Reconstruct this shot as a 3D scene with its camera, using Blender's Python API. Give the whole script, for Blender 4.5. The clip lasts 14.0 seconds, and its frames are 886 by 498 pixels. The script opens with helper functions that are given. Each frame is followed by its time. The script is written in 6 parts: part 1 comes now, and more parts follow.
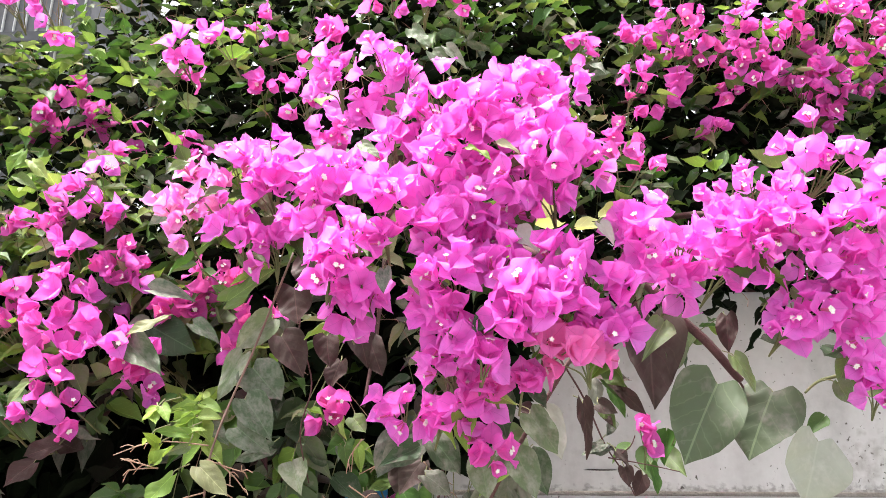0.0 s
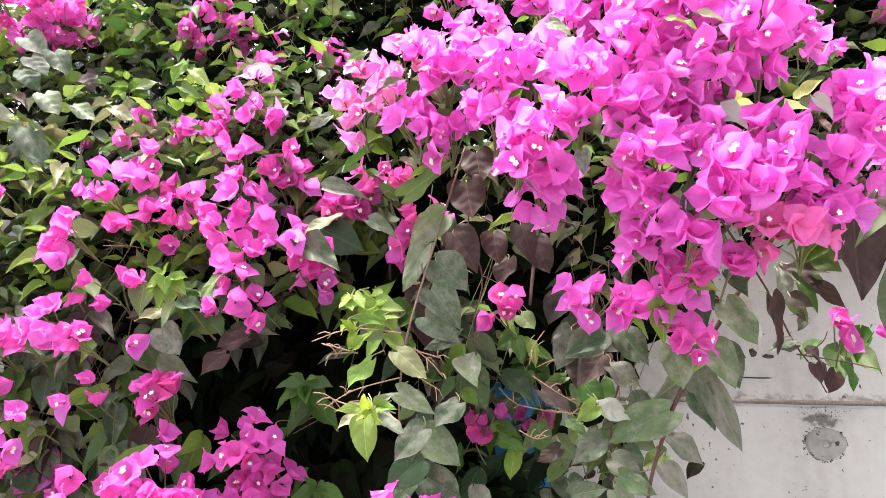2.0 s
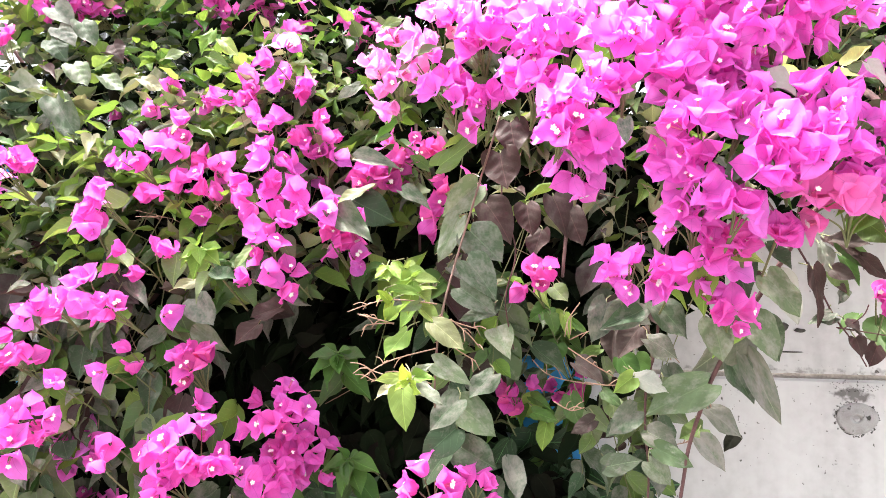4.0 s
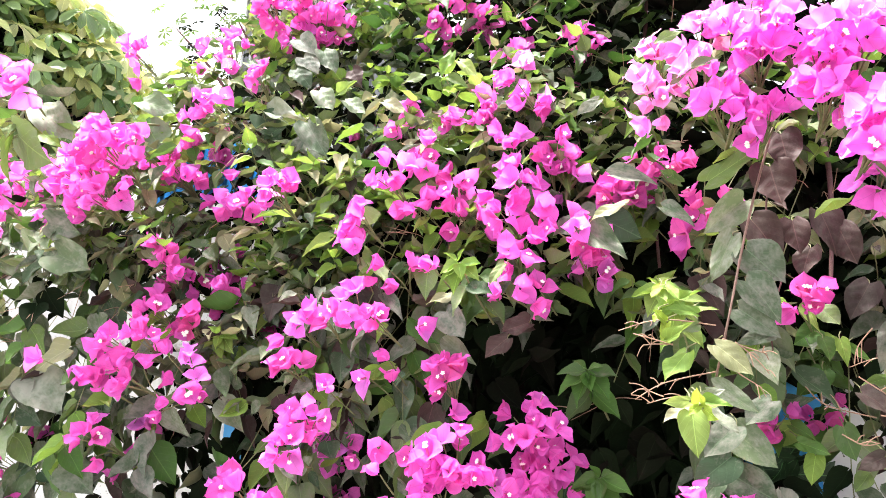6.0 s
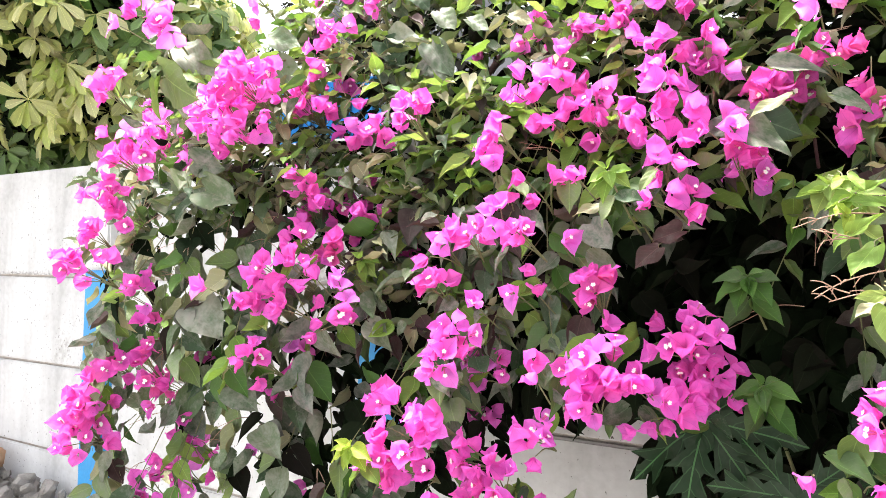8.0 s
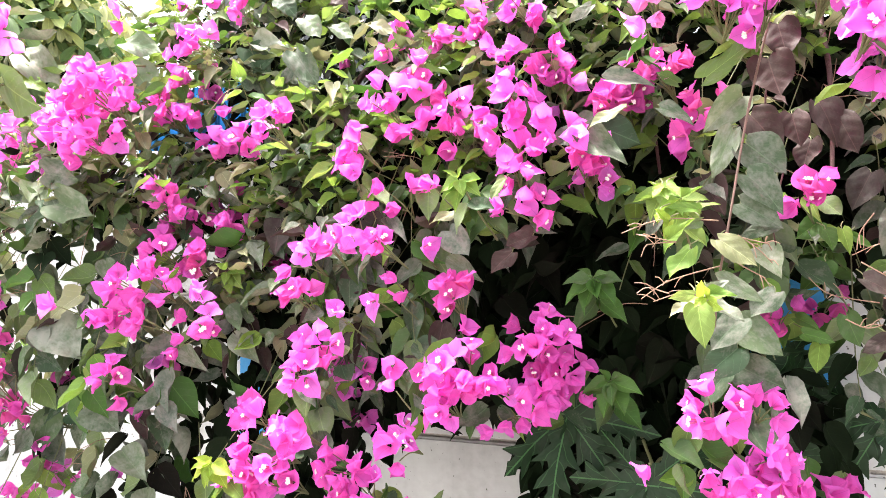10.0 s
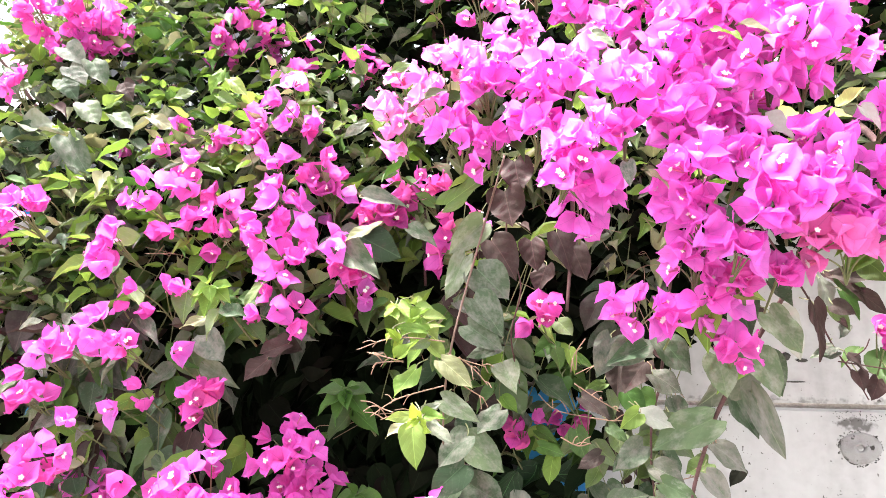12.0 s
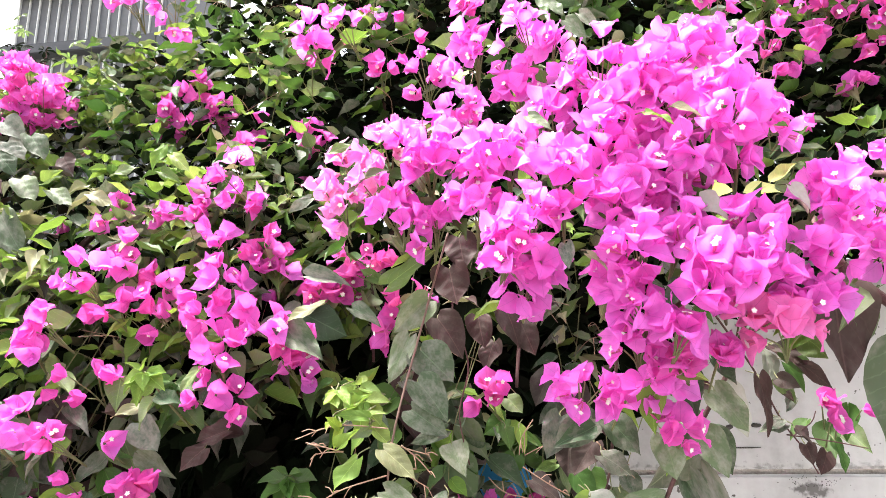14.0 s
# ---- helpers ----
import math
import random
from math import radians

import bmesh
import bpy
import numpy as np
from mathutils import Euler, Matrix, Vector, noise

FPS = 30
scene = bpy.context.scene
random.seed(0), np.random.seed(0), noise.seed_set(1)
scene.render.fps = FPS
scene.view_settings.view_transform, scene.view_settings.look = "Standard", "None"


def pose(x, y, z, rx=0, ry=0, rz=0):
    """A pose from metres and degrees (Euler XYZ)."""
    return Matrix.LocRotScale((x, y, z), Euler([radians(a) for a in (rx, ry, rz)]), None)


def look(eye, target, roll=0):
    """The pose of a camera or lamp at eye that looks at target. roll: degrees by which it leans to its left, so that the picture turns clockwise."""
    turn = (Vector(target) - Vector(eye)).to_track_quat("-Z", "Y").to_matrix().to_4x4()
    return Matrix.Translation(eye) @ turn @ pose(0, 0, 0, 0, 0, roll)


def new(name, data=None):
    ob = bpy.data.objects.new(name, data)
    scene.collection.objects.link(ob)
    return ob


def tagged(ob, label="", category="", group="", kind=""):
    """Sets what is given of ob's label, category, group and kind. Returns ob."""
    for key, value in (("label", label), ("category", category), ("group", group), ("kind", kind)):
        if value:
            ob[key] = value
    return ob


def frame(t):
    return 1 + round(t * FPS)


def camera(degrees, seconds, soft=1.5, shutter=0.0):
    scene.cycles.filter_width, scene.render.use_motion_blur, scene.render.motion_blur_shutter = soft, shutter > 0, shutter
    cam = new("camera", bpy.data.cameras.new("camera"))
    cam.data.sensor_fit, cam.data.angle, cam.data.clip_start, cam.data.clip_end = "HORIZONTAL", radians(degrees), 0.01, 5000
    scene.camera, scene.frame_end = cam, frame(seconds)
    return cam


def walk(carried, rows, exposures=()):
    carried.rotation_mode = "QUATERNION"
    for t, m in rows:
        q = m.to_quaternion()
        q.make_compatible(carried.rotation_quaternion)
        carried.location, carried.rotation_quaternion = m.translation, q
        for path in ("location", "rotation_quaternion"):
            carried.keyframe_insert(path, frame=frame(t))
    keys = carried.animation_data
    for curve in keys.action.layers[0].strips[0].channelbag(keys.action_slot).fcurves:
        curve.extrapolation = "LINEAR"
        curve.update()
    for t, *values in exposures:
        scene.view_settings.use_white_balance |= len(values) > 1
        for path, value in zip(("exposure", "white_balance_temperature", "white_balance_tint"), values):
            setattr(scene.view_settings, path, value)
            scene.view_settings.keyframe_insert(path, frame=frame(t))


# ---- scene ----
cam = camera(64.6, 14.0, soft=0.8)
PATH = [
    (0, (-0.001, 0.02, 1.502), (-0.067, 1.949, 2.026), 0.2),
    (0.5, (-0.031, 0.022, 1.497), (-0.225, 1.951, 1.987), 0.7),
    (1, (-0.07, 0.026, 1.49), (-0.378, 1.948, 1.95), 1.1),
    (1.5, (-0.108, 0.031, 1.477), (-0.451, 1.96, 1.879), 0.6),
    (2, (-0.121, 0.04, 1.457), (-0.437, 1.988, 1.784), 0.8),
    (2.2, (-0.119, 0.044, 1.45), (-0.42, 1.998, 1.753), 0.6),
    (4.3, (-0.161, 0.044, 1.456), (-0.559, 1.988, 1.707), 1.5),
    (4.5, (-0.174, 0.04, 1.467), (-0.631, 1.966, 1.751), 1.7),
    (5, (-0.204, 0.025, 1.479), (-0.756, 1.918, 1.817), 2.6),
    (5.5, (-0.237, 0.01, 1.467), (-0.892, 1.874, 1.775), 3.1),
    (6, (-0.279, 0.001, 1.458), (-1.057, 1.824, 1.721), 3.2),
    (6.5, (-0.311, -0.009, 1.453), (-1.209, 1.761, 1.695), 2.9),
    (7, (-0.339, -0.026, 1.451), (-1.346, 1.687, 1.678), 3.3),
    (7.5, (-0.35, -0.035, 1.435), (-1.389, 1.666, 1.593), 2.2),
    (7.7, (-0.349, -0.03, 1.424), (-1.384, 1.679, 1.531), 1.6),
    (9.8, (-0.296, 0.0, 1.418), (-1.135, 1.816, 1.453), -0.6),
    (10, (-0.279, 0.001, 1.433), (-1.064, 1.839, 1.514), -0.7),
    (10.5, (-0.232, 0.014, 1.45), (-0.836, 1.913, 1.624), -0.4),
    (11, (-0.194, 0.025, 1.453), (-0.657, 1.958, 1.67), 0.4),
    (11.5, (-0.166, 0.028, 1.46), (-0.545, 1.972, 1.737), 1.2),
    (12, (-0.152, 0.023, 1.469), (-0.512, 1.964, 1.789), 0.8),
    (12.5, (-0.153, 0.028, 1.473), (-0.486, 1.972, 1.803), 0.3),
    (13, (-0.155, 0.033, 1.473), (-0.509, 1.97, 1.823), 0.1),
    (13.5, (-0.148, 0.037, 1.484), (-0.458, 1.969, 1.895), -0.2),
    (14, (-0.127, 0.036, 1.502), (-0.38, 1.962, 1.978), -0.8),
]
EXPOSURES = [(0, 1.80), (2.2, 1.92), (4.3, 2.34), (6.0, 2.36), (7.0, 2.3), (7.7, 2.26), (10.0, 2.46), (11.5, 2.46), (12.5, 2.34), (14.0, 2.1)]
walk(cam, [(t, look(eye, target, roll)) for t, eye, target, roll in PATH], EXPOSURES)

# ---- light ----
world = bpy.data.worlds.new("sky")
scene.world = world
world.use_nodes = True
wn, wl = world.node_tree.nodes, world.node_tree.links
sky = wn.new("ShaderNodeTexSky")
sky.sky_type, sky.sun_disc = "NISHITA", False
sky.sun_elevation, sky.sun_rotation = radians(71), radians(284)
sky.dust_density, sky.air_density = 4.0, 1.0
grey = wn.new("ShaderNodeHueSaturation")
grey.inputs["Saturation"].default_value = 0.3
wl.new(sky.outputs["Color"], grey.inputs["Color"])
wl.new(grey.outputs["Color"], wn["Background"].inputs["Color"])
wn["Background"].inputs["Strength"].default_value = 0.15
sun = new("sun", bpy.data.lights.new("sun", "SUN"))
sun.data.energy, sun.data.angle, sun.data.color = 3.5, radians(20), (1.0, 0.97, 0.92)
sun.matrix_basis = look((-1.6, 0.4, 5.0), (0, 0, 0))

# ---- materials ----


def nodes_of(name):
    m = bpy.data.materials.new(name)
    m.use_nodes = True
    return m, m.node_tree.nodes, m.node_tree.links


def ramp(nt, links, source, stops):
    r = nt.new("ShaderNodeValToRGB")
    while len(r.color_ramp.elements) < len(stops):
        r.color_ramp.elements.new(0.5)
    for e, (p, c) in zip(r.color_ramp.elements, stops):
        e.position, e.color = p, (*c, 1)
    links.new(source, r.inputs["Fac"])
    return r.outputs["Color"]


def mix(nt, links, fac, a, b, mode="MIX"):
    m = nt.new("ShaderNodeMix")
    m.data_type, m.blend_type = "RGBA", mode
    for key, value in (("Factor", fac), ("A", a), ("B", b)):
        socket = [s for s in m.inputs if s.name == key and s.type == ("VALUE" if key == "Factor" else "RGBA")][0]
        if isinstance(value, (int, float)):
            socket.default_value = value
        elif isinstance(value, tuple):
            socket.default_value = (*value, 1)
        else:
            links.new(value, socket)
    return [s for s in m.outputs if s.type == "RGBA"][0]


def sums(nt, links, op, a, b=None):
    m = nt.new("ShaderNodeMath")
    m.operation = op
    for i, value in enumerate((a, b)):
        if value is None:
            continue
        if isinstance(value, (int, float)):
            m.inputs[i].default_value = value
        else:
            links.new(value, m.inputs[i])
    return m.outputs[0]


def grain(nt, links, scale, detail=4.0, coord="Object"):
    tc, n = nt.new("ShaderNodeTexCoord"), nt.new("ShaderNodeTexNoise")
    n.inputs["Scale"].default_value, n.inputs["Detail"].default_value = scale, detail
    links.new(tc.outputs[coord], n.inputs["Vector"])
    return n.outputs["Fac"]


def blade_material(name, stops, dust=0.0, through_light=0.3, rough=0.58, rib=(1.9, 0.6), dust_colour=(0.225, 0.22, 0.19), gloss=0.28, vein=0.014):
    """A leaf or bract: the colour varies from piece to piece, with a midrib, side veins, dust and light that passes through."""
    m, nt, links = nodes_of(name)
    info, geo = nt.new("ShaderNodeObjectInfo"), nt.new("ShaderNodeNewGeometry")
    luck = sums(nt, links, "FRACT", sums(nt, links, "ADD", info.outputs["Random"], geo.outputs["Random Per Island"]))
    colour = ramp(nt, links, luck, stops)
    uv = nt.new("ShaderNodeUVMap")
    sep = nt.new("ShaderNodeSeparateXYZ")
    links.new(uv.outputs["UV"], sep.inputs[0])
    spread = nt.new("ShaderNodeCombineXYZ")
    for k, q in (("X", sep.outputs["X"]), ("Y", sep.outputs["Y"]), ("Z", sums(nt, links, "MULTIPLY", luck, 37.0))):
        links.new(q, spread.inputs[k])

    def patches(scale, detail):
        n = nt.new("ShaderNodeTexNoise")
        n.inputs["Scale"].default_value, n.inputs["Detail"].default_value = scale, detail
        links.new(spread.outputs[0], n.inputs["Vector"])
        return n.outputs["Fac"]

    blotch, fleck = patches(3.5, 4.0), patches(16.0, 6.0)
    across = sums(nt, links, "ABSOLUTE", sums(nt, links, "SUBTRACT", sep.outputs["X"], 0.5))
    midrib = sums(nt, links, "LESS_THAN", across, vein)
    wander = sums(nt, links, "MULTIPLY", blotch, 0.22)
    lines = sums(nt, links, "SINE", sums(nt, links, "MULTIPLY", sums(nt, links, "ADD", sums(nt, links, "SUBTRACT", sep.outputs["Y"], sums(nt, links, "MULTIPLY", across, 0.9)), wander), 34.0))
    side = sums(nt, links, "GREATER_THAN", lines, 0.965)
    veins = sums(nt, links, "MULTIPLY", sums(nt, links, "MAXIMUM", midrib, sums(nt, links, "MULTIPLY", side, 0.35)), rib[1])
    lighter = mix(nt, links, 1.0, colour, (rib[0], rib[0], rib[0]), "MULTIPLY")
    colour = mix(nt, links, veins, colour, lighter)
    shade = sums(nt, links, "MULTIPLY", sums(nt, links, "SUBTRACT", blotch, 0.3), 0.9)
    colour = mix(nt, links, shade, colour, mix(nt, links, 1.0, colour, (0.66, 0.66, 0.66), "MULTIPLY"))
    if dust:
        film = sums(nt, links, "ADD", sums(nt, links, "MULTIPLY", fleck, 1.1), sums(nt, links, "MULTIPLY", blotch, 2.6))
        film = sums(nt, links, "MULTIPLY", sums(nt, links, "ADD", film, sums(nt, links, "SUBTRACT", luck, 2.0)), dust)
        cl = nt.new("ShaderNodeClamp")
        links.new(film, cl.inputs[0])
        colour = mix(nt, links, cl.outputs[0], colour, dust_colour)
    b = nt["Principled BSDF"]
    links.new(colour, b.inputs["Base Color"])
    b.inputs["Roughness"].default_value = rough
    b.inputs["Specular IOR Level"].default_value = gloss
    bump = nt.new("ShaderNodeBump")
    bump.inputs["Strength"].default_value, bump.inputs["Distance"].default_value = 0.25, 0.002
    links.new(sums(nt, links, "ADD", sums(nt, links, "MULTIPLY", side, -0.25), sums(nt, links, "ADD", sums(nt, links, "MULTIPLY", blotch, 1.6), sums(nt, links, "MULTIPLY", fleck, 0.5))), bump.inputs["Height"])
    links.new(bump.outputs[0], b.inputs["Normal"])
    tr = nt.new("ShaderNodeBsdfTranslucent")
    links.new(mix(nt, links, 1.0, colour, (1.15, 1.1, 0.9), "MULTIPLY"), tr.inputs["Color"])
    ms = nt.new("ShaderNodeMixShader")
    ms.inputs[0].default_value = through_light
    links.new(b.outputs[0], ms.inputs[1])
    links.new(tr.outputs[0], ms.inputs[2])
    links.new(ms.outputs[0], nt["Material Output"].inputs["Surface"])
    return m


def solid_material(name, c1, c2, scale, rough=0.8, bump=0.3, spots=None, distance=0.004):
    """A surface with two scales of variation, and specks or stains of their own colour."""
    m, nt, links = nodes_of(name)
    big, fine = grain(nt, links, scale), grain(nt, links, scale * 14, 6.0)
    colour = ramp(nt, links, sums(nt, links, "ADD", sums(nt, links, "MULTIPLY", big, 0.65), sums(nt, links, "MULTIPLY", fine, 0.35)), [(0.35, c1), (0.65, c2)])
    if spots:
        sc, cover, spot_colour = spots
        s = ramp(nt, links, grain(nt, links, sc, 7.0), [(cover, (0, 0, 0)), (cover + 0.06, (1, 1, 1))])
        colour = mix(nt, links, s, colour, spot_colour)
    b = nt["Principled BSDF"]
    links.new(colour, b.inputs["Base Color"])
    b.inputs["Roughness"].default_value = rough
    bp = nt.new("ShaderNodeBump")
    bp.inputs["Strength"].default_value, bp.inputs["Distance"].default_value = bump, distance
    links.new(sums(nt, links, "ADD", big, fine), bp.inputs["Height"])
    links.new(bp.outputs[0], b.inputs["Normal"])
    return m


LEAF = {
    "dusty": blade_material("dusty_leaf", [(0, (0.052, 0.09, 0.046)), (0.5, (0.075, 0.105, 0.058)), (1, (0.040, 0.074, 0.046))], dust=0.85, through_light=0.14, dust_colour=(0.215, 0.21, 0.175), gloss=0.16),
    "olive": blade_material("olive_leaf", [(0, (0.115, 0.18, 0.042)), (0.5, (0.165, 0.22, 0.08)), (1, (0.09, 0.145, 0.04))], dust=0.4, through_light=0.2),
    "green": blade_material("green_leaf", [(0, (0.05, 0.12, 0.022)), (0.5, (0.09, 0.18, 0.032)), (1, (0.055, 0.105, 0.026))], dust=0.1, through_light=0.25),
    "lime": blade_material("young_leaf", [(0, (0.22, 0.33, 0.06)), (0.5, (0.15, 0.26, 0.045)), (1, (0.29, 0.37, 0.10))], through_light=0.35),
    "yellow": blade_material("yellow_leaf", [(0, (0.34, 0.41, 0.06)), (1, (0.25, 0.36, 0.05))], through_light=0.35),
    "purple": blade_material("bronze_leaf", [(0, (0.058, 0.032, 0.030)), (0.5, (0.068, 0.040, 0.036)), (1, (0.042, 0.030, 0.026))], dust=0.14, through_light=0.1, gloss=0.12),
    "khaki": blade_material("khaki_leaf", [(0, (0.22, 0.23, 0.105)), (0.5, (0.30, 0.285, 0.165)), (1, (0.24, 0.255, 0.10))], dust=0.4, through_light=0.2, dust_colour=(0.27, 0.245, 0.19)),
    "pale": blade_material("pale_dusty_leaf", [(0, (0.095, 0.14, 0.066)), (0.5, (0.14, 0.18, 0.095)), (1, (0.085, 0.12, 0.066))], dust=0.95, through_light=0.16, dust_colour=(0.28, 0.285, 0.225), gloss=0.18, rib=(1.45, 0.5)),
    "grey": blade_material("grey_green_leaf", [(0, (0.085, 0.115, 0.062)), (0.5, (0.11, 0.12, 0.08)), (1, (0.08, 0.115, 0.06))], dust=0.95, through_light=0.12, dust_colour=(0.225, 0.205, 0.18), gloss=0.3, rib=(2.0, 0.8)),
    "white": blade_material("dust_white_leaf", [(0, (0.30, 0.32, 0.26)), (1, (0.38, 0.38, 0.31))], dust=0.7, through_light=0.15, dust_colour=(0.44, 0.43, 0.38), rib=(1.2, 0.4)),
    # near-black: the shade inside the plants is put into this leaf colour
    "dark": blade_material("shade_black_leaf", [(0, (0.008, 0.015, 0.006)), (0.6, (0.010, 0.015, 0.007)), (1, (0.012, 0.010, 0.008))], through_light=0.1, rough=0.8, gloss=0.05),
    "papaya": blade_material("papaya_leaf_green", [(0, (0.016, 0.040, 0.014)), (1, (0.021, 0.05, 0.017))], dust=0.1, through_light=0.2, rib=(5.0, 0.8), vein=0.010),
    "tree": blade_material("tree_leaf", [(0, (0.13, 0.22, 0.06)), (0.6, (0.20, 0.28, 0.11)), (1, (0.10, 0.18, 0.05))], dust=0.25, through_light=0.3),
    # sunlight on the tree crown is put into this colour; also serves pale leaves
    "sunny": blade_material("sunlit_pale_leaf", [(0, (0.46, 0.50, 0.16)), (0.5, (0.60, 0.58, 0.32)), (1, (0.42, 0.53, 0.10))], dust=0.2, through_light=0.42, dust_colour=(0.5, 0.48, 0.36)),
}
BRACT = {
    "bright": blade_material("bright_bract", [(0, (0.88, 0.21, 0.83)), (0.5, (0.89, 0.28, 0.90)), (1, (0.87, 0.165, 0.75))], through_light=0.58, rough=0.65, gloss=0.15, rib=(0.75, 0.5)),
    "mid": blade_material("magenta_bract", [(0, (0.81, 0.14, 0.63)), (0.5, (0.84, 0.19, 0.73)), (1, (0.79, 0.12, 0.53))], through_light=0.54, rough=0.65, gloss=0.15, rib=(0.7, 0.5)),
    "deep": blade_material("deep_bract", [(0, (0.72, 0.10, 0.49)), (0.5, (0.70, 0.13, 0.55)), (1, (0.76, 0.12, 0.40))], through_light=0.45, rough=0.65, gloss=0.15, rib=(0.7, 0.5)),
    "coral": blade_material("coral_bract", [(0, (0.85, 0.19, 0.56)), (0.5, (0.86, 0.26, 0.66)), (1, (0.85, 0.19, 0.46))], through_light=0.45, rough=0.65, gloss=0.15, rib=(0.7, 0.5)),
    "pale": blade_material("pale_bract", [(0, (0.86, 0.26, 0.74)), (0.4, (0.86, 0.42, 0.66)), (0.7, (0.86, 0.20, 0.74)), (1, (0.86, 0.30, 0.76))], through_light=0.45, rough=0.65, gloss=0.15, rib=(0.75, 0.5)),
}
PETAL = solid_material("white_petal", (0.75, 0.74, 0.66), (0.82, 0.82, 0.78), 60, 0.6, 0.05)
TUBE = solid_material("flower_tube", (0.55, 0.10, 0.25), (0.62, 0.18, 0.30), 60, 0.6, 0.05)
BARK = solid_material("brown_stem", (0.07, 0.028, 0.027), (0.125, 0.055, 0.052), 30, 0.8, 0.5)
TWIG = solid_material("tan_twig", (0.26, 0.15, 0.10), (0.36, 0.22, 0.15), 40, 0.7, 0.2)
RED_STEM = solid_material("reddish_stem", (0.13, 0.075, 0.055), (0.20, 0.12, 0.09), 40, 0.75, 0.3)
GREEN_STEM = solid_material("green_stem", (0.12, 0.13, 0.05), (0.19, 0.19, 0.08), 40, 0.7, 0.2)


def whitewash_material():
    """Old limewash on concrete: faint streaks that run down, grey patches and fine black specks."""
    m, nt, links = nodes_of("white_wall_paint")
    tc, stretch = nt.new("ShaderNodeTexCoord"), nt.new("ShaderNodeMapping")
    stretch.inputs["Scale"].default_value = (14, 14, 1.6)
    links.new(tc.outputs["Object"], stretch.inputs[0])

    def spots(scale, detail, vector):
        n = nt.new("ShaderNodeTexNoise")
        n.inputs["Scale"].default_value, n.inputs["Detail"].default_value = scale, detail
        links.new(vector, n.inputs["Vector"])
        return n.outputs["Fac"]

    streak = spots(1.0, 5.0, stretch.outputs[0])
    patch, fine, speck = (spots(q, 6.0, tc.outputs["Object"]) for q in (4.0, 55.0, 95.0))
    tone = sums(nt, links, "ADD", sums(nt, links, "MULTIPLY", streak, 0.4), sums(nt, links, "ADD", sums(nt, links, "MULTIPLY", patch, 0.4), sums(nt, links, "MULTIPLY", fine, 0.2)))
    colour = ramp(nt, links, tone, [(0.36, (0.40, 0.386, 0.377)), (0.50, (0.515, 0.502, 0.494)), (0.64, (0.585, 0.575, 0.565))])
    cover = sums(nt, links, "ADD", sums(nt, links, "MULTIPLY", patch, 0.35), speck)
    dots = ramp(nt, links, cover, [(0.845, (0, 0, 0)), (0.89, (1, 1, 1))])
    colour = mix(nt, links, dots, colour, (0.10, 0.09, 0.08))
    # black grime round the pipe stub and on the ledge of the upper joint
    geo = nt.new("ShaderNodeNewGeometry")
    place = nt.new("ShaderNodeSeparateXYZ")
    links.new(geo.outputs["Position"], place.inputs[0])
    grit = spots(70.0, 9.0, tc.outputs["Object"])

    def spread(axis, middle, reach):
        d = sums(nt, links, "DIVIDE", sums(nt, links, "SUBTRACT", place.outputs[axis], middle), reach)
        return sums(nt, links, "MULTIPLY", d, d)

    near_stub = sums(nt, links, "SUBTRACT", 1.0, sums(nt, links, "ADD", spread("X", 0.406, 0.06), spread("Z", 1.36, 0.026)))
    near_rim = sums(nt, links, "SUBTRACT", 1.0, sums(nt, links, "ADD", spread("X", 0.411, 0.05), spread("Z", 1.313, 0.042)))
    near_joint = sums(nt, links, "SUBTRACT", 1.0, spread("Z", 1.40, 0.03))
    for near_by, cut, much in ((near_stub, 0.70, 0.8), (near_rim, 0.77, 0.5), (near_joint, 0.84, 0.5)):
        bits = sums(nt, links, "MULTIPLY", 0.8, sums(nt, links, "ADD", sums(nt, links, "MULTIPLY", sums(nt, links, "MAXIMUM", near_by, 0.0), 0.5), sums(nt, links, "ADD", sums(nt, links, "MULTIPLY", grit, 0.75), sums(nt, links, "MULTIPLY", patch, 0.3))))
        stain = ramp(nt, links, bits, [(cut - 0.06, (0, 0, 0)), (cut + 0.05, (much, much, much))])
        colour = mix(nt, links, stain, colour, (0.07, 0.06, 0.055))
    worn = ramp(nt, links, sums(nt, links, "ADD", sums(nt, links, "MULTIPLY", patch, 0.8), sums(nt, links, "MULTIPLY", fine, 0.3)), [(0.66, (0, 0, 0)), (0.76, (0.7, 0.7, 0.7))])
    colour = mix(nt, links, worn, colour, (0.30, 0.28, 0.26))
    b = nt["Principled BSDF"]
    links.new(colour, b.inputs["Base Color"])
    b.inputs["Roughness"].default_value = 0.9
    bp = nt.new("ShaderNodeBump")
    bp.inputs["Strength"].default_value, bp.inputs["Distance"].default_value = 0.4, 0.004
    links.new(sums(nt, links, "ADD", patch, sums(nt, links, "MULTIPLY", fine, 0.6)), bp.inputs["Height"])
    links.new(bp.outputs[0], b.inputs["Normal"])
    return m


